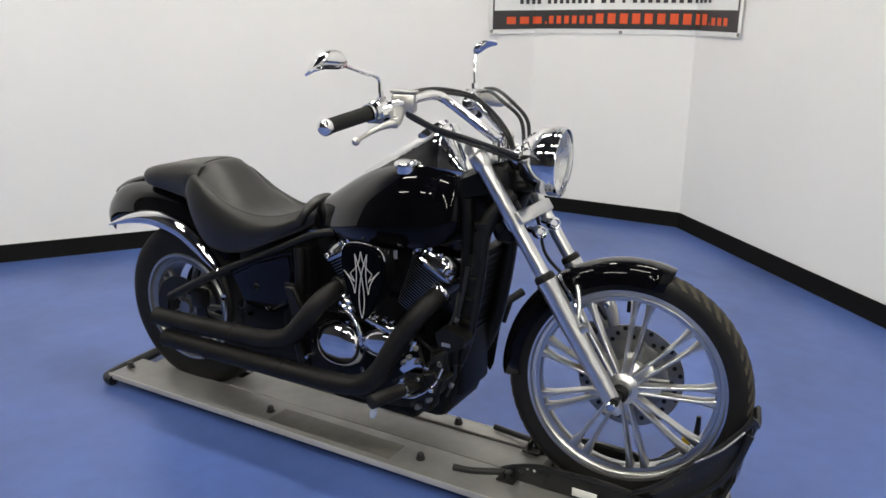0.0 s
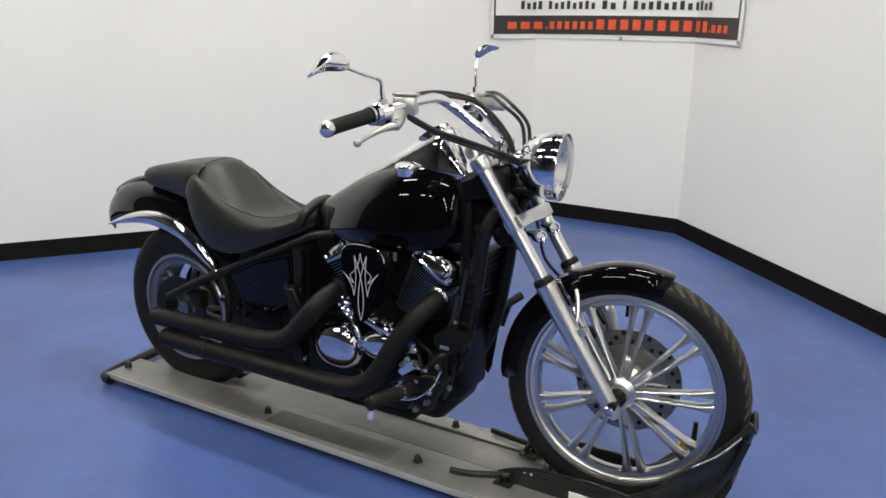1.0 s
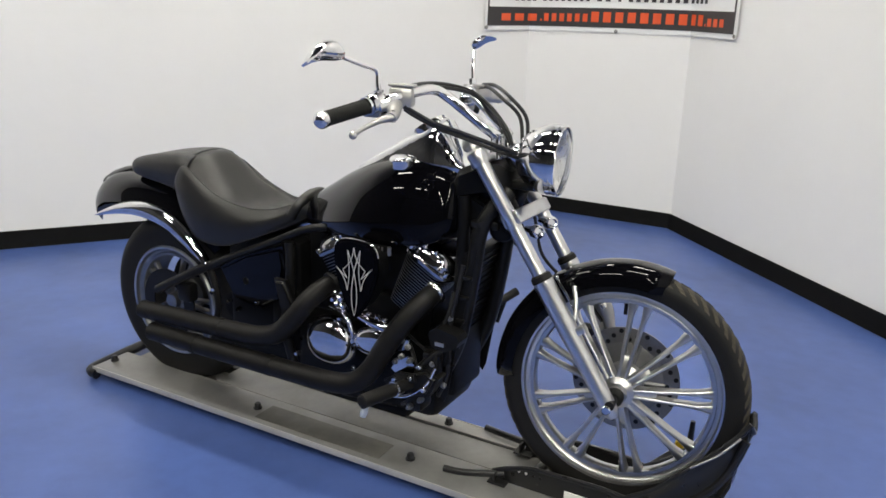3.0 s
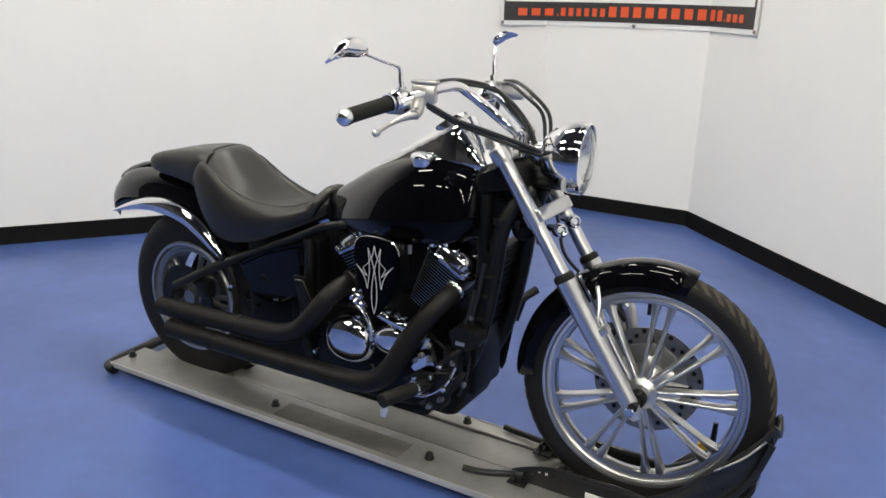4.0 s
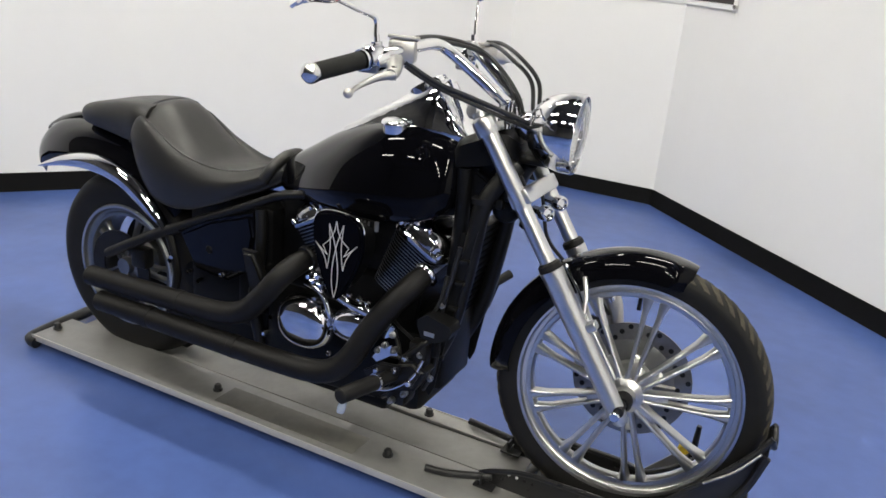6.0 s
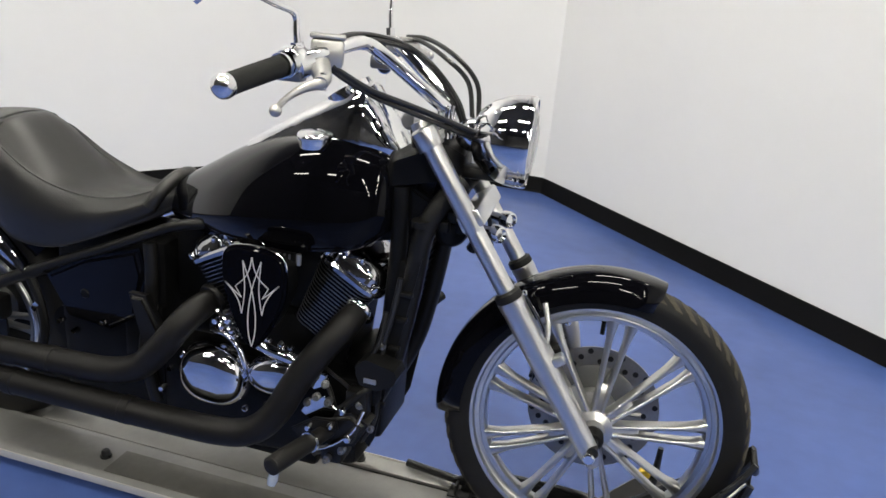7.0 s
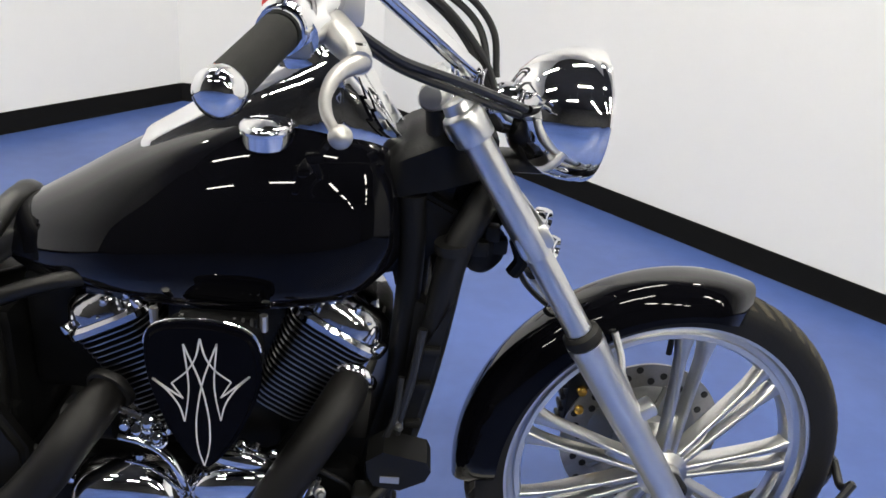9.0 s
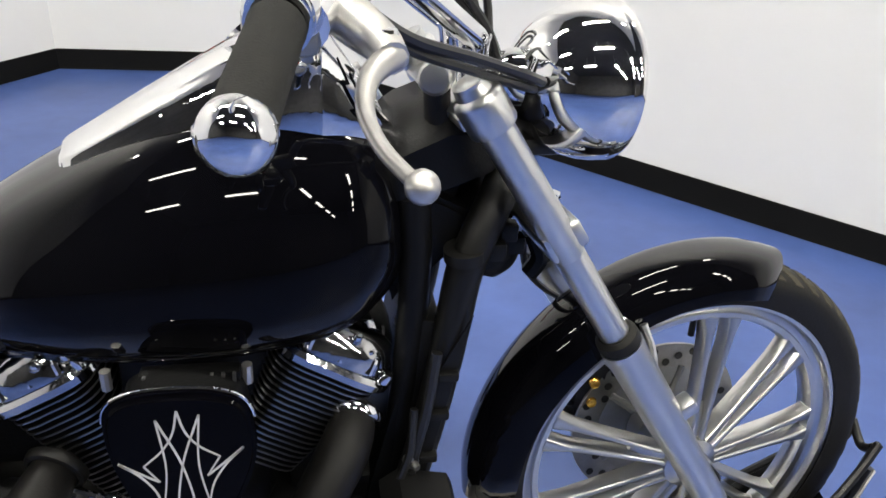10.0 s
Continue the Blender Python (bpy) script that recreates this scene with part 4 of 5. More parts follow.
for x, w, zt, zb in spline(PAD, 5):
    rings.append([(x, y, z) for y, z in half_ring(w, zt, zb, SEAT_SHAPE)])
part("passenger_seat", loft(rings), M_LEATHER, bike, "black vinyl passenger pad")
part("seat_nose", tube([(0.575, -0.085, 0.735), (0.596, -0.070, 0.774), (0.606, -0.03, 0.797), (0.608, 0.0, 0.800), (0.606, 0.03, 0.797), (0.596, 0.070, 0.774), (0.575, 0.085, 0.735)], 0.017, 10, 6), M_LEATHER, bike)


# -- rear fender with its chrome edge --
def rear_fender():
    rings = []
    n, k = 26, 12
    for i in range(n + 1):
        f = i / n
        a = radians(-57 + 103 * f)
        r = 0.407 + 0.138 * math.exp(-((f - 0.10) / 0.27) ** 2)
        c = Vector((0.03, 0, 0.345))
        half = (0.098 + 0.012 * math.sin(f * math.pi)) * (0.78 + 0.22 * min(1.0, f * 7) ** 0.5)
        ring = []
        for j in range(k + 1):
            t = -1 + 2 * j / k
            y = half * math.sin(t * math.pi / 2)
            rr = r - (0.085 + 0.045 * min(1.0, f * 9) - 0.025 * min(1.0, max(0.0, (f - 0.2) * 5))) * (1 - math.cos(t * math.pi / 2)) ** 1.35
            ring.append((c.x + rr * math.sin(a), y, c.z + rr * math.cos(a)))
        rings.append(ring)
    return loft(rings, closed=False, cap=False)


fen = part("rear_fender", solid(rear_fender(), 0.003), M_PAINT, bike, "gloss black rear fender")
for s in (-1, 1):
    pts = [(-0.322, 0.104, 0.616), (-0.262, 0.108, 0.637), (-0.19, 0.112, 0.657), (-0.11, 0.114, 0.669), (-0.03, 0.117, 0.666), (0.06, 0.120, 0.645), (0.14, 0.122, 0.603), (0.205, 0.124, 0.556), (0.243, 0.124, 0.528)]
    rings = []
    P = spline([(*p, w) for p, w in zip(pts, (0.005, 0.013, 0.020, 0.026, 0.030, 0.031, 0.028, 0.019, 0.008))], 4)
    for i, (x, y, z, w) in enumerate(P):
        a, b = P[max(i - 1, 0)], P[min(i + 1, len(P) - 1)]
        t = Vector((b[0] - a[0], 0, b[2] - a[2])).normalized()
        nrm = Vector((-t.z, 0, t.x)) * (1 if t.x > 0 else -1)
        q = Vector((x, s * y, z))
        rings.append([q + nrm * (w * u) + Vector((0, s * v, 0)) for u, v in ((-1, -0.006), (-1, 0.0), (-0.8, 0.008), (-0.4, 0.015), (0, 0.0175), (0.4, 0.015), (0.8, 0.007), (1, -0.002), (1, -0.010))])
    part("fender_strut", loft(rings), M_CHROME, fen, "chrome fender strut")
lamp = part("tail_lamp", loft([[(x, w * math.cos(k * math.pi / 8), z + h * math.sin(k * math.pi / 8)) for k in range(16)] for x, z, w, h in ((-0.185, 0.782, 0.010, 0.006), (-0.215, 0.778, 0.030, 0.016), (-0.26, 0.764, 0.042, 0.025), (-0.315, 0.740, 0.048, 0.032), (-0.355, 0.716, 0.048, 0.034))]), M_PAINT, fen, "black tail lamp housing")
part("lamp_lens", loft([[(x, w * math.cos(k * math.pi / 8), z + h * math.sin(k * math.pi / 8)) for k in range(16)] for x, z, w, h in ((-0.356, 0.716, 0.044, 0.030), (-0.366, 0.711, 0.040, 0.026), (-0.373, 0.707, 0.024, 0.014))]), M_TAIL, lamp, "dark red tail lamp lens")

# -- frame --
def pipe(name, pts, r, material=M_SATIN, label="", segs=12, n=6):
    return part(name, tube(pts, r, segs, n), material, bike, label)


for s in (-1, 1):
    pipe("swingarm", [(-0.01, s * 0.125, 0.388), (0.028, s * 0.125, 0.410), (0.11, s * 0.125, 0.454), (0.196, s * 0.125, 0.499), (0.30, s * 0.12, 0.545)], 0.0165)
    pipe("rear_frame_rail", [(0.196, s * 0.125, 0.499), (0.338, s * 0.125, 0.567), (0.522, s * 0.125, 0.649), (0.60, s * 0.125, 0.686), (0.68, s * 0.120, 0.720), (0.78, s * 0.09, 0.735)], 0.0125)
    pipe("frame_upright", [(0.60, s * 0.125, 0.665), (0.605, s * 0.128, 0.60), (0.60, s * 0.13, 0.50), (0.58, s * 0.13, 0.38), (0.60, s * 0.12, 0.25)], 0.016)
    pipe("down_tube", [(1.305, s * 0.045, 0.905), (1.275, s * 0.080, 0.862), (1.248, s * 0.098, 0.800), (1.238, s * 0.100, 0.725), (1.230, s * 0.100, 0.66), (1.214, s * 0.100, 0.56), (1.192, s * 0.099, 0.46), (1.150, s * 0.098, 0.36), (1.103, s * 0.098, 0.287), (1.04, s * 0.100, 0.238), (0.96, s * 0.104, 0.218), (0.80, s * 0.118, 0.215)], 0.0225)
    part("swingarm_pivot_cover", lathe([(0.0, 0.008), (0.010, 0.008), (0.014, 0.004), (0.015, -0.02), (0.0, -0.02)], (0.42, s * 0.13, 0.505), (0, s, 0), 20), M_ENGINE, bike)
pipe("backbone", [(1.28, 0, 0.90), (1.10, 0, 0.80), (0.80, 0, 0.72), (0.45, 0, 0.60)], 0.03)
knob = part("riser_knob", lathe([(0.0, 0.030), (0.015, 0.029), (0.0185, 0.024), (0.0190, -0.010), (0.0165, -0.014), (0.0, -0.014)], (1.203, -0.078, 1.022), (-0.25, -0.95, 0.20), 24), M_FORK, bike, "round satin silver knob")
part("rubber_bush", tube([(1.210, -0.062, 0.968), (1.206, -0.066, 1.004)], 0.015, 14, 1), M_RUBBER, knob)
part("steering_head", tube([fork_point(0.50, 0) + Vector((-0.055, 0, 0)), fork_point(0.655, 0) + Vector((-0.055, 0, 0))], 0.034, 20, 1), M_ENGINE, bike)
part("neck_cover", loft([[(x, y * w, z) for y, z in ((-1, zb), (-1, zt - 0.02), (-0.75, zt), (0.75, zt), (1, zt - 0.02), (1, zb))] for x, w, zt, zb in ((1.13, 0.060, 0.92, 0.80), (1.16, 0.088, 0.950, 0.880), (1.175, 0.093, 0.960, 0.886), (1.22, 0.090, 0.980, 0.896), (1.275, 0.070, 0.975, 0.908), (1.30, 0.04, 0.955, 0.915))]), M_ENGINE, bike, "black plastic neck cover")

# -- radiator --
bmr = bmesh.new()
box((1.150, -0.100, 0.285), (1.180, 0.100, 0.73), 0.004, Matrix.Translation((1.165, 0, 0.5)) @ Matrix.Rotation(0.20, 4, "Y") @ Matrix.Translation((-1.165, 0, -0.5)), bm=bmr)
rad = part("radiator", bmr, M_ENGINE, bike, "black radiator")
for y0, y1 in ((-0.128, -0.1245), (0.1245, 0.128)):
    part("radiator_shroud", side_plate([(1.128, 0.318), (1.166, 0.272), (1.178, 0.300), (1.196, 0.42), (1.210, 0.50), (1.240, 0.66), (1.256, 0.75), (1.215, 0.66), (1.165, 0.48), (1.142, 0.37)], y0, y1, 0.0005), M_PLAST, rad)
for i in range(21):
    z = 0.30 + i * 0.02
    x = 1.165 + (z - 0.5) * 0.203
    part("radiator_fin", box((x + 0.0155, -0.092, z), (x + 0.021, 0.092, z + 0.005)), M_ENGINE, rad, smooth=False)
part("coolant_hose", tube([(1.185, -0.082, 0.885), (1.190, -0.085, 0.80), (1.186, -0.085, 0.65), (1.175, -0.082, 0.50), (1.15, -0.08, 0.40)], 0.019, 12, 5), M_ENGINE, bike)
part("coolant_hose", tube([(1.205, -0.055, 0.885), (1.205, -0.058, 0.75), (1.195, -0.06, 0.60), (1.18, -0.06, 0.45)], 0.012, 10, 5), M_ENGINE, bike)
part("frame_gusset", side_plate([(1.13, 0.90), (1.25, 0.905), (1.235, 0.83), (1.20, 0.77), (1.17, 0.72), (1.15, 0.80)], -0.045, 0.045, 0.004), M_SATIN, bike)
part("horn", lathe([(0.0, 0.02), (0.025, 0.018), (0.036, 0.008), (0.038, 0.0), (0.03, -0.015), (0.0, -0.015)], (1.295, -0.055, 0.80), (0.6, -0.8, 0), 24), M_ENGINE, bike)
part("reflector_disc", lathe([(0.0, 0.002), (0.007, 0.002), (0.0085, 0.006), (0.0105, 0.005), (0.0115, -0.006), (0.0, -0.006)], (1.288, -0.064, 0.779), (0.3, -0.95, 0.1), 20), M_CHROME, bike)

# -- engine --
part("crankcase", box((0.62, -0.13, 0.20), (1.14, 0.13, 0.44), 0.03), M_ENGINE, bike, "black engine case")
part("gearbox_case", box((0.50, -0.11, 0.28), (0.618, 0.11, 0.50), 0.02), M_ENGINE, bike, "black gearbox case")
part("cylinder_base", box((0.80, -0.115, 0.442), (1.02, 0.115, 0.56), 0.03), M_ENGINE, bike, "black engine casting")


def squarish(c, ax, side, hw, hd, h, n=28, e=0.45):
    """A rounded square ring: half width hw along side, half depth hd along y, h up the axis."""
    ring = []
    for i in range(n):
        a = 2 * math.pi * (i + 0.5) / n
        u = abs(math.cos(a)) ** e * (1 if math.cos(a) > 0 else -1)
        v = abs(math.sin(a)) ** e * (1 if math.sin(a) > 0 else -1)
        ring.append(c + ax * h + side * (hw * u) + Vector((0, hd * v, 0)))
    return ring


def cylinder(base, ax, height, n, wide, label):
    """A finned barrel: black core, and thin rounded-square fins with polished edges."""
    side = Vector((ax.z, 0, -ax.x))
    c = part("cylinder", loft([squarish(base, ax, side, r, 0.072, h) for h, r in ((0.0, 0.028), (height, 0.042))]), M_ENGINE, bike, label)
    for i in range(n):
        h = height * (i + 0.5) / n
        k = 0.66 + 0.34 * i / (n - 1)
        w, d = wide * k, 0.098 * (0.9 + 0.1 * i / (n - 1))
        fin = part("cooling_fin", loft([squarish(base, ax, side, w * q, d * q, h + o) for q, o in ((0.975, -0.0017), (0.985, -0.0012), (0.985, 0.0012), (0.975, 0.0017))]), M_ENGINE, c, smooth=False)
        part("fin_edge", loft([squarish(base, ax, side, w * q, d * q, h + o) for q, o in ((0.984, -0.0011), (1.0, -0.0009), (1.0, 0.0009), (0.984, 0.0011))]), M_FIN, fin, "polished fin edge", smooth=False)
    return c


def cylinder_head(top, ax, k):
    """Chrome head: a gasket plate, a stepped rounded block, ribs and cap nuts."""
    side = Vector((ax.z, 0, -ax.x))
    hd = part("cylinder_head", loft([squarish(top, ax, side, a * k, b, h) for a, b, h in ((0.060, 0.096, 0.0), (0.065, 0.101, 0.003), (0.065, 0.101, 0.012), (0.061, 0.096, 0.017))]), M_HEAD, bike, "chrome cylinder head cover")
    part("rocker_cover", loft([squarish(top, ax, side, a * k, b, h, e=0.6) for a, b, h in ((0.059, 0.094, 0.0175), (0.058, 0.092, 0.030), (0.050, 0.082, 0.048), (0.036, 0.060, 0.060), (0.013, 0.02, 0.063))]), M_HEAD, hd)
    for j in (-1, 0, 1):
        p = top + side * (0.031 * j * k)
        part("cover_rib", tube([p + ax * 0.020 + Vector((0, -0.090, 0)), p + ax * 0.040 + Vector((0, -0.076, 0)), p + ax * 0.052 + Vector((0, -0.03, 0))], 0.005, 8, 4), M_CHROME, hd)
    for u in (-1, 1):
        for v in (-1, 1):
            p = top + side * (0.049 * u * k) + Vector((0, 0.083 * v, 0)) + ax * 0.015
            part("head_bolt", lathe([(0.0, 0.014), (0.007, 0.0135), (0.0085, 0.010), (0.0085, 0.0), (0.0, 0.0)], p, ax, 10), M_CHROME, hd)


AXF, AXR = Vector((0.507, 0, 0.86)).normalized(), Vector((-0.46, 0, 0.89)).normalized()
CF0, CR0 = Vector((1.003, -0.035, 0.530)), Vector((0.861, -0.035, 0.480))
cylinder(CF0, AXF, 0.165, 18, 0.076, "black front cylinder with polished fins")
cylinder(CR0, AXR, 0.200, 21, 0.062, "black rear cylinder with polished fins")
cylinder_head(CF0 + AXF * 0.166, AXF, 1.34)
cylinder_head(CR0 + AXR * 0.201, AXR, 1.16)

# air cleaner: a heart-shaped black cover with a thin chrome edge and the pinstripe
AC = [(x + 0.003, z + 0.006) for x, z in [(0.933, 0.514), (0.952, 0.534), (0.980, 0.583), (1.003, 0.645), (1.006, 0.690), (0.996, 0.728), (0.968, 0.744), (0.925, 0.748), (0.882, 0.743), (0.858, 0.724), (0.855, 0.680), (0.864, 0.630), (0.885, 0.570), (0.911, 0.525)]]
acs = [tuple(p) for p in spline(AC + [AC[0]], 5)[:-1]]
acb = part("air_cleaner_base", side_plate([(0.927 + (x - 0.927) * 0.86, 0.615 + (z - 0.615) * 0.82) for x, z in acs], -0.2275, -0.165, 0.004), M_ENGINE, bike)
acx, acz = 0.927, 0.63
grow = lambda k: [(acx + (x - acx) * k, acz + (z - acz) * k) for x, z in acs]
acc = part("air_cleaner_cover", side_plate(grow(0.975), -0.2465, -0.228, 0.006, segs=3), M_PAINT2, bike, "black heart-shaped air cleaner cover with silver pinstripes")
part("chrome_edge", tube([(x, -0.236, z) for x, z in grow(0.988) if z > 0.705], 0.0022, 8, 1), M_CHROME, acc, "thin chrome edge")
for x in (0.849, 0.996):
    part("mount_nut", tube([(x, -0.165, 0.700), (x, -0.165, 0.724)], 0.006, 8, 1), M_CAST, bike)


def stripe(pts, w0=0.0011, w1=0.0011):
    P = spline([(x, z) for x, z in pts], 8)
    n = len(P)
    rings = []
    for i, p in enumerate(P):
        a, b = P[max(i - 1, 0)], P[min(i + 1, n - 1)]
        t = np.array(b) - np.array(a)
        t /= np.linalg.norm(t) + 1e-9
        nn = np.array((-t[1], t[0]))
        w = (w0 + (w1 - w0) * i / (n - 1)) * 0.62
        rings.append([(p[0] + nn[0] * w, -0.2463, p[1] + nn[1] * w), (p[0] + nn[0] * w, -0.2476, p[1] + nn[1] * w), (p[0] - nn[0] * w, -0.2476, p[1] - nn[1] * w), (p[0] - nn[0] * w, -0.2463, p[1] - nn[1] * w)])
    return loft(rings)


PX, PZ = 0.932, 0.0
for s in (-1, 1):
    q = lambda pts: [(PX + s * x, z + s * x * 0.10) for x, z in pts]
    part("pinstripe", stripe(q([(0.0, 0.530), (0.0065, 0.556), (0.0090, 0.585), (0.0070, 0.62), (-0.002, 0.668), (-0.016, 0.71), (-0.021, 0.724)]), 0.0012, 0.0018), M_STRIPE, acc)
    part("pinstripe", stripe(q([(0.0, 0.732), (0.006, 0.705), (0.018, 0.684), (0.038, 0.666)]), 0.0018, 0.0012), M_STRIPE, acc)
    part("pinstripe", stripe(q([(0.038, 0.666), (0.031, 0.654), (0.024, 0.642)]), 0.0012, 0.0012), M_STRIPE, acc)
    part("pinstripe", stripe(q([(0.024, 0.642), (0.040, 0.655), (0.062, 0.674)]), 0.0016, 0.0020), M_STRIPE, acc)
    part("pinstripe", stripe(q([(0.062, 0.674), (0.044, 0.655), (0.030, 0.631), (0.0235, 0.605)]), 0.0018, 0.0014), M_STRIPE, acc)
    part("pinstripe", stripe(q([(0.0235, 0.605), (0.018, 0.64), (0.0165, 0.67), (0.021, 0.724)]), 0.0012, 0.0016), M_STRIPE, acc)

# clutch and stator covers in chrome
def oval_cover(name, cx, cz, rx, rz, y0, depth, label, tilt=0.0):
    rings = []
    for f, d in ((1.0, 0.0), (1.0, 0.012), (0.965, 0.02), (0.90, depth * 0.72), (0.75, depth * 0.90), (0.45, depth), (0.08, depth * 1.02)):
        ring = []
        for i in range(36):
            a = 2 * math.pi * i / 36
            c, sn = math.cos(a), math.sin(a)
            x = rx * f * abs(c) ** 0.85 * (1 if c > 0 else -1)
            z = rz * f * abs(sn) ** 0.85 * (1 if sn > 0 else -1)
            ring.append((cx + x * math.cos(tilt) - z * math.sin(tilt), y0 - d, cz + x * math.sin(tilt) + z * math.cos(tilt)))
        rings.append(ring)
    return part(name, loft(rings), M_CHROME, bike, label)


oval_cover("clutch_cover", 0.803, 0.402, 0.088, 0.074, -0.165, 0.055, "polished chrome oval clutch cover")
oval_cover("side_case_cover", 0.964, 0.432, 0.080, 0.046, -0.160, 0.045, "polished chrome side case cover", 0.12)
part("case_rib", tube([(0.892, -0.185, 0.425), (0.886, -0.195, 0.455), (0.868, -0.19, 0.487), (0.835, -0.18, 0.505), (0.79, -0.17, 0.508)], 0.007, 10, 6), M_CHROME, bike)
part("case_rib", tube([(0.90, -0.175, 0.50), (0.95, -0.18, 0.492), (1.0, -0.178, 0.480), (1.03, -0.17, 0.46)], [0.012, 0.016, 0.015, 0.009], 10, 6), M_CHROME, bike)
for x, z in ((0.80, 0.53), (0.83, 0.54), (0.86, 0.528), (0.93, 0.508), (0.985, 0.50), (0.715, 0.425), (0.725, 0.36), (0.80, 0.325), (0.875, 0.325), (0.93, 0.35)):
    part("cover_bolt", lathe([(0.0, 0.014), (0.006, 0.0135), (0.0085, 0.010), (0.0085, 0.0), (0.0, 0.0)], (x, -0.165, z), (0, -1, 0), 10), M_CHROME, bike)

# -- exhaust --
EX = [
    ("lower_exhaust_pipe", [(1.122, -0.105, 0.606), (1.104, -0.15, 0.578), (1.070, -0.187, 0.53), (1.022, -0.215, 0.45), (0.985, -0.235, 0.375), (0.935, -0.245, 0.325), (0.86, -0.25, 0.305), (0.70, -0.252, 0.300), (0.45, -0.253, 0.298), (0.25, -0.253, 0.297), (0.10, -0.253, 0.297)], [0.026, 0.032, 0.0315, 0.0315, 0.0315, 0.0315, 0.0315, 0.0315, 0.0315, 0.0308, 0.031]),
    ("upper_exhaust_pipe", [(0.772, -0.122, 0.566), (0.757, -0.170, 0.552), (0.734, -0.208, 0.522), (0.695, -0.229, 0.465), (0.64, -0.235, 0.408), (0.56, -0.236, 0.38), (0.46, -0.235, 0.372), (0.25, -0.235, 0.365), (0.04, -0.233, 0.358)], [0.026, 0.031, 0.031, 0.0315, 0.0315, 0.0315, 0.0315, 0.0315, 0.031])]
for name, pts, rs in EX:
    ex = part(name, tube(pts, rs, 20, 6, cap=False), M_PIPE, bike, "matt black exhaust pipe")
    e, d = Vector(pts[-1]), (Vector(pts[-1]) - Vector(pts[-2])).normalized()
    part("exhaust_tip", lathe([(0.0305, -0.004), (0.0318, 0.0), (0.0305, 0.004), (0.027, 0.004), (0.026, -0.10), (0.0, -0.10)], e, d, 24), M_PIPE, ex)
    b, d = Vector(pts[0]), (Vector(pts[0]) - Vector(pts[1])).normalized()
    part("exhaust_flange", lathe([(0.030, -0.010), (0.0355, -0.008), (0.0375, -0.004), (0.0375, 0.003), (0.030, 0.006)], b - d * 0.01, d, 24, closed=True), M_CHROME if name.startswith("lower") else M_SATIN, ex)
for x, y, z in ((0.30, -0.253, 0.297), (0.62, -0.252, 0.30)):
    part("pipe_clamp", lathe([(0.0312, -0.012), (0.0335, -0.010), (0.0335, 0.010), (0.0312, 0.012)], (x, y, z), (1, 0, 0), 24, closed=True), M_PIPE, bike)
part("pipe_clamp", lathe([(0.0312, -0.012), (0.0335, -0.010), (0.0335, 0.010), (0.0312, 0.012)], (0.40, -0.235, 0.37), (1, 0, 0), 24, closed=True), M_PIPE, bike)

# -- side cover, foot controls --
part("side_cover", side_plate([(0.30, 0.53), (0.42, 0.595), (0.57, 0.645), (0.585, 0.58), (0.56, 0.47), (0.48, 0.42), (0.36, 0.43)], -0.135, -0.105, 0.012, segs=3), M_PAINT, bike, "gloss black side cover")
part("passenger_peg_hanger", side_plate([(0.575, 0.555), (0.62, 0.555), (0.66, 0.48), (0.655, 0.38), (0.62, 0.37), (0.60, 0.46)], -0.185, -0.150, 0.01, segs=3), M_SATIN, bike)
peg = part("foot_peg", tube([(1.104, -0.20, 0.350), (1.086, -0.268, 0.351), (1.084, -0.274, 0.351), (1.060, -0.350, 0.351), (1.052, -0.380, 0.351), (1.051, -0.384, 0.351)], [0.017, 0.0175, 0.020, 0.0205, 0.020, 0.015], 16, 1), M_RUBBER, bike, "black rubber foot peg")
part("peg_ring", lathe([(0.0195, -0.004), (0.023, -0.003), (0.023, 0.003), (0.0195, 0.004)], (1.085, -0.271, 0.351), (-0.05, -0.17, 0), 18, closed=True), M_CHROME, peg)
part("peg_feeler", tube([(1.056, -0.368, 0.333), (1.053, -0.372, 0.318), (1.051, -0.375, 0.304)], [0.008, 0.011, 0.009], 12, 3), M_PLATE, peg)
part("peg_bracket", side_plate([(1.06, 0.37), (1.15, 0.40), (1.19, 0.38), (1.16, 0.32), (1.10, 0.30)], -0.215, -0.15, 0.01, segs=3), M_SATIN, bike, "black foot control bracket")
pipe("brake_pedal", [(1.11, -0.195, 0.385), (1.14, -0.20, 0.42), (1.17, -0.19, 0.45), (1.19, -0.17, 0.468)], 0.009, M_SATIN)
part("pedal_pad", loft([[(1.150, y, 0.492), (1.148, y, 0.512), (1.172, y, 0.530), (1.236, y, 0.516), (1.243, y, 0.500), (1.236, y, 0.482), (1.20, y, 0.462), (1.16, y, 0.468)] for y in (-0.196, -0.190, -0.15, -0.142)]), M_PLAST, bike, "black rubber brake pedal pad")
part("regulator", box((1.145, -0.165, 0.40), (1.19, -0.125, 0.463), 0.008), M_ENGINE, bike)
part("master_cylinder", box((1.13, -0.20, 0.385), (1.18, -0.16, 0.45), 0.008), M_SATIN, bike)
part("belly_pan", box((0.70, -0.11, 0.165), (1.03, 0.11, 0.205), 0.015), M_ENGINE, bike)
part("side_stand", tube([(0.98, 0.14, 0.22), (0.84, 0.17, 0.19), (0.74, 0.19, 0.18)], 0.012, 10, 4), M_SATIN, bike)
for s in (1,):
    pipe("left_peg", [(1.12, 0.14, 0.40), (1.155, 0.23, 0.455), (1.165, 0.262, 0.470), (1.19, 0.31, 0.490)], [0.009, 0.009, 0.013, 0.014], M_RUBBER)
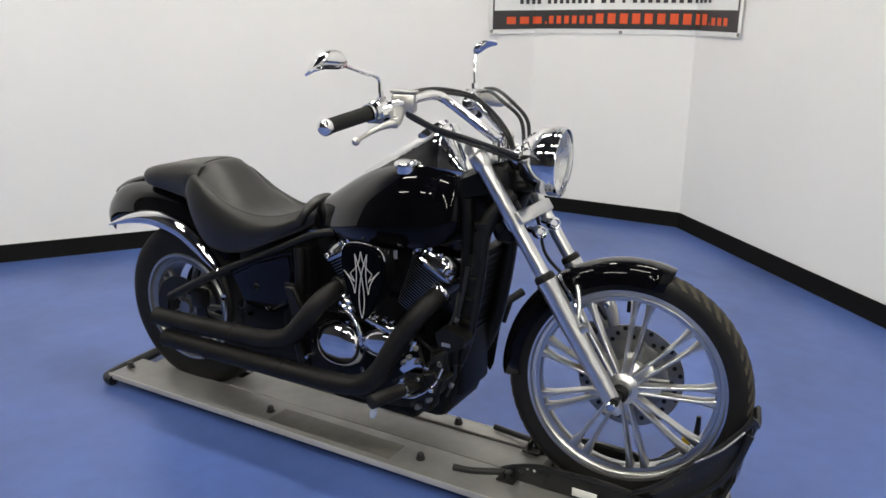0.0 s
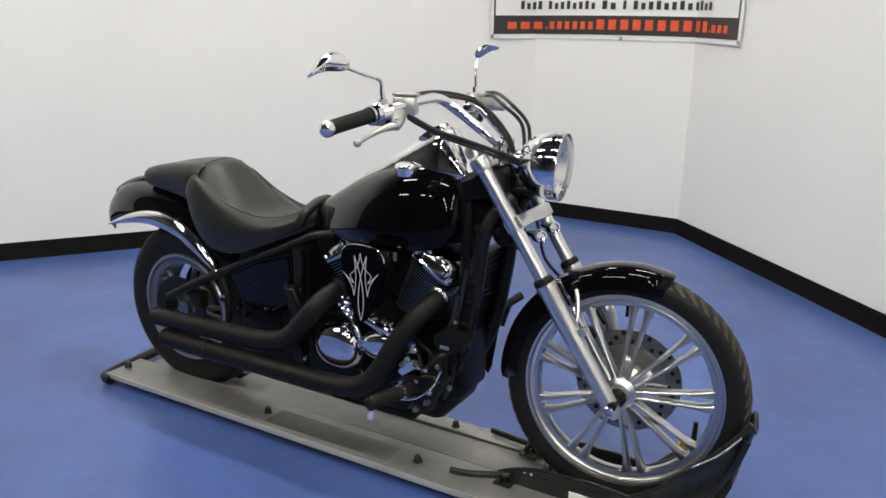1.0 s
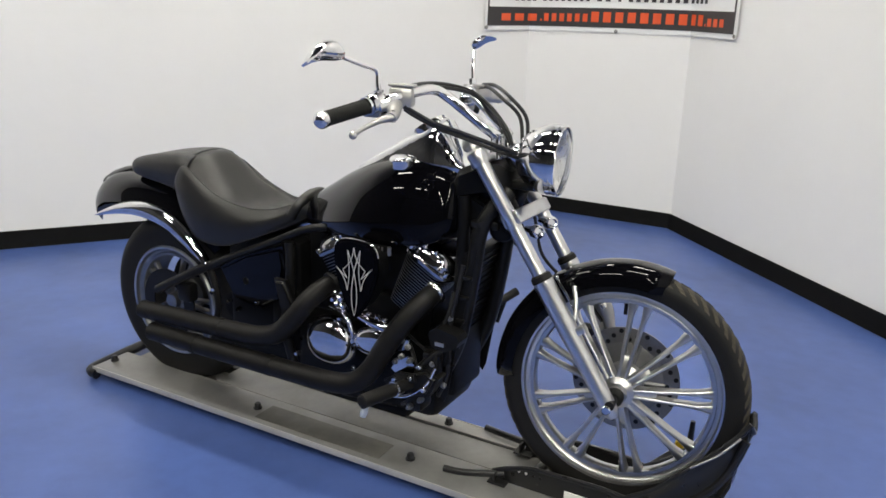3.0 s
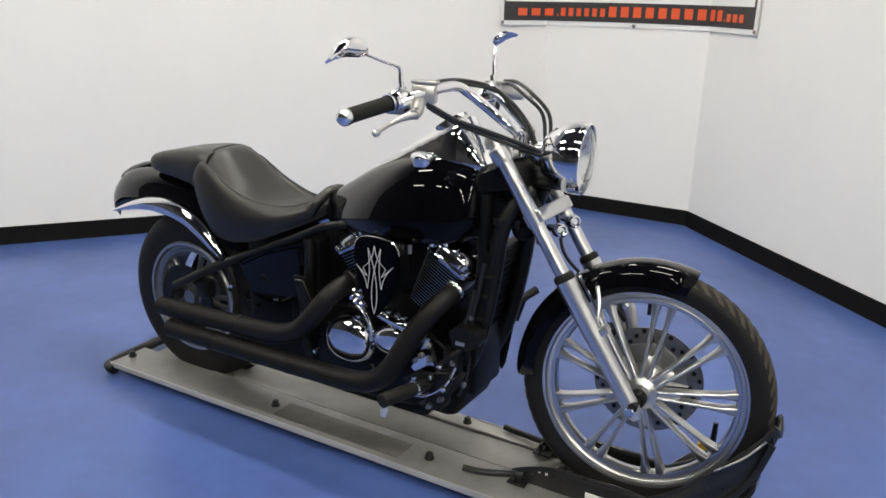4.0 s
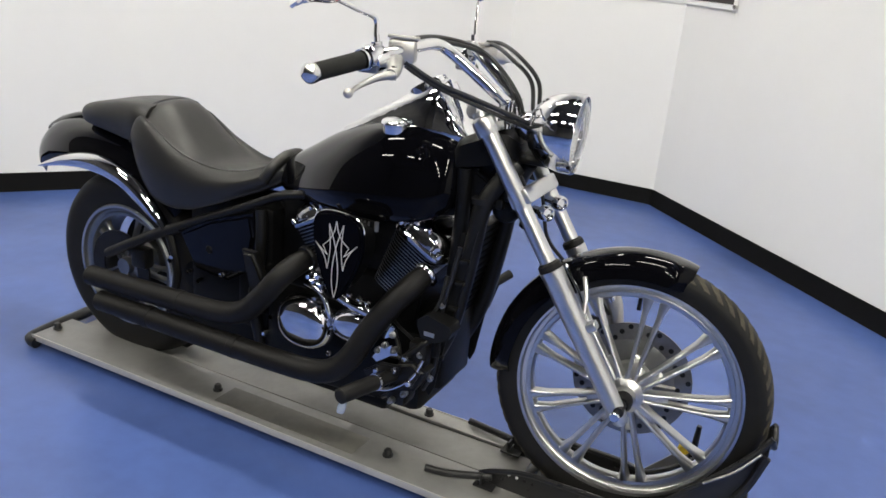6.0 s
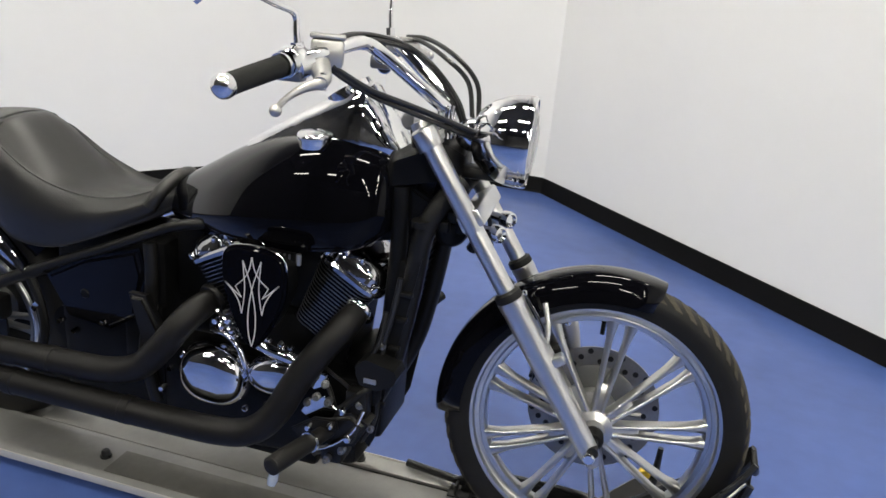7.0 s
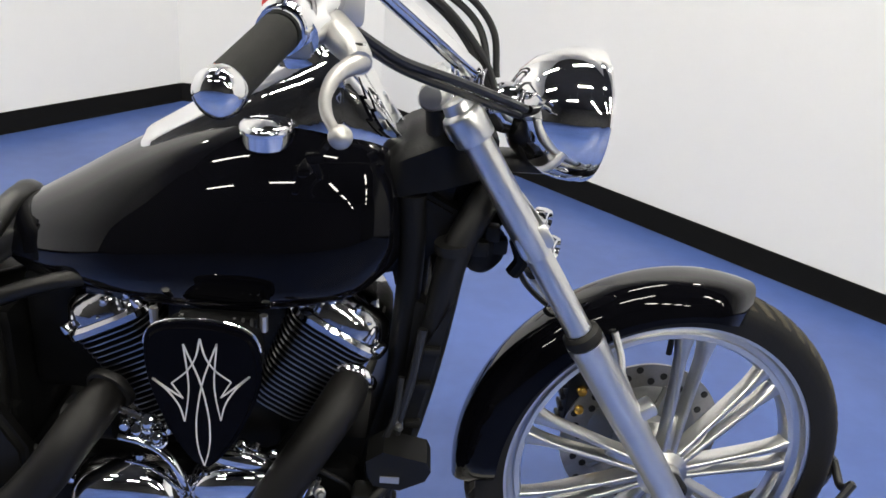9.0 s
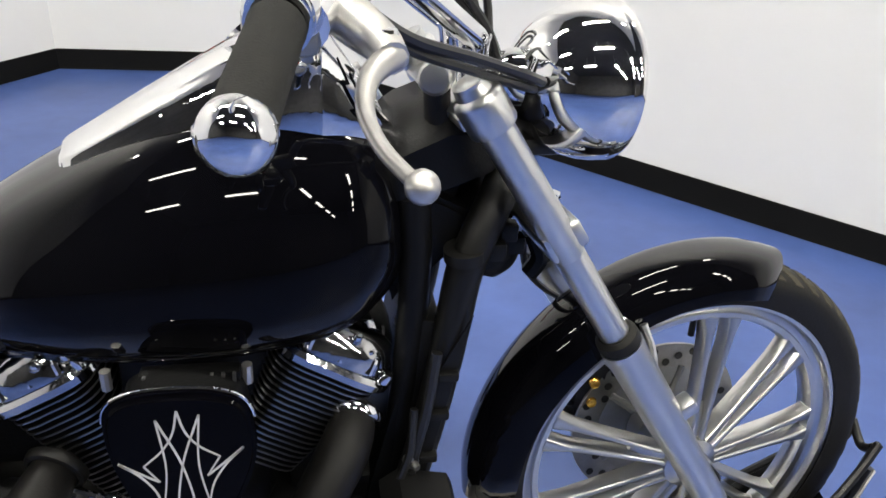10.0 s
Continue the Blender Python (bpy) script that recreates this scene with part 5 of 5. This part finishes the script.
pipe("shift_linkage", [(1.168, 0.262, 0.468), (1.158, 0.256, 0.43), (1.150, 0.248, 0.395)], 0.010, M_SATIN)

bm = box((0.30, -0.095, 0.19), (0.62, 0.095, 0.66), 0.03)
part("battery_box", bm, M_ENGINE, bike)
part("engine_upper_frame", box((0.62, -0.06, 0.50), (0.80, 0.06, 0.71), 0.02), M_ENGINE, bike)
# added dark block that closes the view through the frame
part("inner_frame_filler", side_plate([(1.02, 0.62), (1.06, 0.745), (1.18, 0.80), (1.20, 0.885), (1.250, 0.86), (1.240, 0.81), (1.195, 0.765), (1.115, 0.745), (1.085, 0.66), (1.095, 0.55), (1.08, 0.42), (1.04, 0.42)], -0.075, 0.075, 0.006), M_ENGINE, bike)
part("intake_box", box((0.84, -0.10, 0.56), (1.02, 0.10, 0.72), 0.02), M_ENGINE, bike)
part("front_engine_mount", box((1.08, -0.09, 0.27), (1.18, 0.09, 0.47), 0.015), M_ENGINE, bike)

# comb of short fins over the air cleaner, under the tank
comb = part("intake_cover", box((0.885, -0.180, 0.708), (0.990, -0.16, 0.726), 0.003), M_ENGINE, bike)
for k in range(9):
    part("comb_fin", box((0.890 + 0.0115 * k, -0.1855, 0.709), (0.8935 + 0.0115 * k, -0.1805, 0.727)), M_DALLOY, comb, smooth=False)

# bright fittings between the cylinders and the chrome covers
for x, y, z, r in ((0.835, -0.175, 0.540, 0.013), (0.850, -0.185, 0.520, 0.011), (0.905, -0.178, 0.512, 0.010), (0.815, -0.165, 0.515, 0.012), (0.965, -0.172, 0.505, 0.010), (1.01, -0.165, 0.485, 0.010)):
    part("fitting", lathe([(0.0, 0.016), (r * 0.6, 0.015), (r, 0.008), (r, -0.008), (r * 1.2, -0.010), (r * 1.2, -0.022), (0.0, -0.022)], (x, y, z), (0.1, -0.6, 0.75), 12), M_CHROME, bike, "bright chrome fitting")
part("oil_line", tube([(0.84, -0.17, 0.535), (0.80, -0.165, 0.55), (0.765, -0.15, 0.545), (0.735, -0.13, 0.52)], 0.006, 8, 5), M_CHROME, bike)
part("starter_cover", tube([(0.70, -0.12, 0.50), (0.78, -0.135, 0.505)], [0.030, 0.026], 16, 1), M_ENGINE, bike)
for x, z in ((0.645, 0.44), (0.655, 0.36), (0.63, 0.30), (0.50, 0.33), (0.47, 0.44), (0.345, 0.42), (0.385, 0.40)):
    part("frame_bolt", lathe([(0.0, 0.010), (0.006, 0.0095), (0.0075, 0.006), (0.0075, -0.01), (0.0, -0.01)], (x, -0.137, z), (0, -1, 0), 8), M_CHROME, bike, "small bright bolt")

# foot control: linkage, clamps and bright edges
part("control_arm", side_plate([(1.02, 0.345), (1.075, 0.385), (1.125, 0.39), (1.13, 0.365), (1.08, 0.345), (1.04, 0.325)], -0.232, -0.2205, 0.003), M_SATIN, bike, "black foot control arm")
part("linkage_rod", tube([(1.05, -0.222, 0.30), (1.10, -0.225, 0.315), (1.155, -0.215, 0.36), (1.175, -0.20, 0.41)], 0.005, 8, 4), M_CHROME, bike)
for x, y, z in ((1.065, -0.236, 0.362), (1.115, -0.236, 0.378), (1.15, -0.22, 0.345), (1.135, -0.22, 0.41)):
    part("control_bolt", lathe([(0.0, 0.010), (0.006, 0.0095), (0.008, 0.006), (0.008, -0.006), (0.0, -0.006)], (x, y, z), (0, -1, 0.1), 10), M_CHROME, bike)
part("control_block", box((1.075, -0.200, 0.255), (1.13, -0.13, 0.31), 0.012), M_SATIN, bike)
part("peg_mount", tube([(1.125, -0.15, 0.325), (1.122, -0.20, 0.333)], 0.024, 12, 1), M_SATIN, bike)
part("reflector_tag", box((1.170, -0.1990, 0.477), (1.198, -0.1965, 0.488), 0.0005), M_CAST, bike)

# brake hose and lower steering details
part("brake_hose", steer(tube([(1.345, 0.02, 0.86), (1.36, 0.03, 0.80), (1.375, 0.055, 0.72), (1.42, 0.085, 0.66), (1.50, 0.10, 0.60), (1.56, 0.09, 0.54)], 0.005, 8, 6)), M_CABLE, bike, "black brake hose")
part("hose_guide", steer(tube([fork_point(0.20, -0.100) + Vector((0.015, 0, 0)), fork_point(0.28, -0.085) + Vector((0.028, 0, 0)), fork_point(0.355, -0.09) + Vector((0.028, 0, 0))], 0.0035, 8, 4)), M_CHROME, bike)
b = bmesh.new()
bmesh.ops.create_uvsphere(b, u_segments=12, v_segments=8, radius=0.007, matrix=Matrix.Translation(fork_point(0.36, -0.09) + Vector((0.028, 0, 0))))
part("guide_ball", steer(b), M_CHROME, bike)
part("steering_stop", steer(tube([(1.335, -0.055, 0.815), (1.345, -0.06, 0.785), (1.335, -0.055, 0.76)], 0.012, 8, 4)), M_ENGINE, bike)
for k, (x, y, z) in enumerate(((1.30, -0.075, 0.835), (1.315, -0.06, 0.81), (1.285, -0.085, 0.815))):
    part("wire_connector", box((x - 0.010, y - 0.012, z - 0.012), (x + 0.012, y + 0.010, z + 0.012), 0.004), M_PLAST, bike)
part("speed_sensor", steer(lathe([(0.0, 0.03), (0.018, 0.028), (0.024, 0.02), (0.024, 0.0), (0.0, 0.0)], AXLE + Vector((0, -0.078, 0)), (0, -1, 0), 18)), M_PLAST, bike)
for z in (0.446, 0.485):
    part("caliper_pin", lathe([(0.0, 0.012), (0.008, 0.011), (0.010, 0.006), (0.010, 0.0), (0.0, 0.0)], (1.514, 0.064, z), (0, -1, 0), 10), M_BRASS, cal, "gold anodised caliper pin")

# seams: piping round the rider seat and between the two seats
part("seat_piping", tube([(0.118, -0.134, 0.770), (0.128, -0.120, 0.825), (0.140, -0.09, 0.868), (0.148, -0.05, 0.884), (0.150, 0.0, 0.888), (0.148, 0.05, 0.884), (0.140, 0.09, 0.868), (0.128, 0.120, 0.825)], 0.005, 8, 6), M_LEATHER, bike)
# rear wheel: pulley guard, swingarm bracket, chain-side arc
part("fender_stay", tube([(0.235, -0.120, 0.535), (0.27, -0.125, 0.46), (0.285, -0.128, 0.39), (0.27, -0.125, 0.33)], 0.012, 8, 5), M_SATIN, bike)
part("shock_cover", tube([(0.32, -0.08, 0.38), (0.32, 0.08, 0.38)], 0.05, 20, 1), M_ENGINE, bike)
part("bright_tab", box((0.262, -0.139, 0.425), (0.276, -0.1365, 0.452), 0.0005, Matrix.Translation((0.27, 0, 0.44)) @ Matrix.Rotation(0.6, 4, "Y") @ Matrix.Translation((-0.27, 0, -0.44))), M_CHROME, bike)

# -- clutter low on the right side: hoses, clips, small bright fittings --
for pts, r in (([(1.06, -0.15, 0.44), (1.09, -0.17, 0.40), (1.105, -0.185, 0.35), (1.09, -0.19, 0.29), (1.05, -0.17, 0.25)], 0.006),
               ([(1.19, -0.135, 0.62), (1.185, -0.15, 0.56), (1.165, -0.16, 0.50), (1.16, -0.165, 0.44), (1.17, -0.16, 0.38)], 0.0055),
               ([(1.215, -0.13, 0.70), (1.205, -0.14, 0.62), (1.19, -0.145, 0.54), (1.185, -0.145, 0.45), (1.18, -0.14, 0.36), (1.15, -0.135, 0.29)], 0.007),
               ([(1.04, -0.14, 0.47), (1.08, -0.155, 0.455), (1.12, -0.155, 0.43), (1.14, -0.15, 0.39)], 0.0045)):
    part("brake_line", tube(pts, r, 8, 6), M_CABLE, bike)
for x, y, z, ax in ((1.045, -0.205, 0.40, (0, -1, 0.2)), (1.070, -0.215, 0.425, (0.2, -1, 0.3)), (1.095, -0.21, 0.415, (0, -1, 0)), (1.085, -0.205, 0.455, (0.3, -1, 0.5)), (1.06, -0.20, 0.47, (0, -0.8, 0.6)),
                    (1.13, -0.205, 0.30, (0, -1, 0)), (1.10, -0.215, 0.275, (0, -1, 0)), (1.165, -0.20, 0.42, (0.3, -1, 0.2)), (1.19, -0.15, 0.545, (0.4, -0.9, 0)), (1.175, -0.15, 0.335, (0.4, -0.9, 0))):
    part("small_fitting", lathe([(0.0, 0.011), (0.004, 0.011), (0.0055, 0.008), (0.0055, 0.002), (0.009, 0.001), (0.009, -0.012), (0.0, -0.012)], (x, y, z), ax, 10), M_DALLOY, bike, "small metal fitting")
part("brake_pivot_plate", side_plate([(1.03, 0.375), (1.05, 0.41), (1.085, 0.425), (1.115, 0.40), (1.105, 0.365), (1.06, 0.355)], -0.205, -0.197, 0.002), M_CHROME, bike, "chrome pivot plate")
part("link_bracket", side_plate([(1.035, 0.44), (1.06, 0.475), (1.085, 0.47), (1.08, 0.445), (1.055, 0.43)], -0.195, -0.186, 0.002), M_CHROME, bike)
part("pivot_spring", tube([(1.075 + 0.010 * math.cos(k * 0.9), -0.205 - 0.0022 * k * 0.4, 0.325 + 0.010 * math.sin(k * 0.9)) for k in range(28)], 0.0022, 6, 2), M_STEEL, bike)
for z, x in ((0.66, 1.225), (0.60, 1.217), (0.53, 1.206), (0.45, 1.194), (0.385, 1.18)):
    part("wire_clip", box((x - 0.008, -0.138, z), (x + 0.018, -0.122, z + 0.012), 0.003), M_PLAST, bike)
part("down_tube_joint", tube([(1.2455, -0.0990, 0.812), (1.2440, -0.0995, 0.826)], 0.0250, 16, 1), M_SATIN, bike)
for x, z in ((1.16, 0.60), (1.175, 0.66), (1.145, 0.55), (1.155, 0.70)):
    part("hose_clamp", lathe([(0.0125, -0.004), (0.0140, -0.003), (0.0140, 0.003), (0.0125, 0.004)], (x + 0.03, -0.060, z), (0.05, 0, 1), 16, closed=True), M_DALLOY, bike)
# bright bits where the heads meet the tank and between covers
for x, y, z in ((1.085, -0.12, 0.735), (1.12, -0.115, 0.715), (1.135, -0.11, 0.69), (1.055, -0.125, 0.74), (0.765, -0.12, 0.70), (0.80, -0.125, 0.715)):
    part("cap_nut", lathe([(0.0, 0.010), (0.004, 0.0095), (0.006, 0.007), (0.0065, 0.0), (0.0065, -0.012), (0.0, -0.012)], (x, y, z), (0.2, -0.5, 0.85), 8), M_CHROME, bike)
# seat seam
for s in (-1, 1):
    P = [(x, s * 0.80 * w, zr + 0.0015) for x, w, zc, zr, zb in SEAT[2:-1]]
    part("seat_seam", tube(P, 0.0022, 6, 5), M_LEATHER, seat)
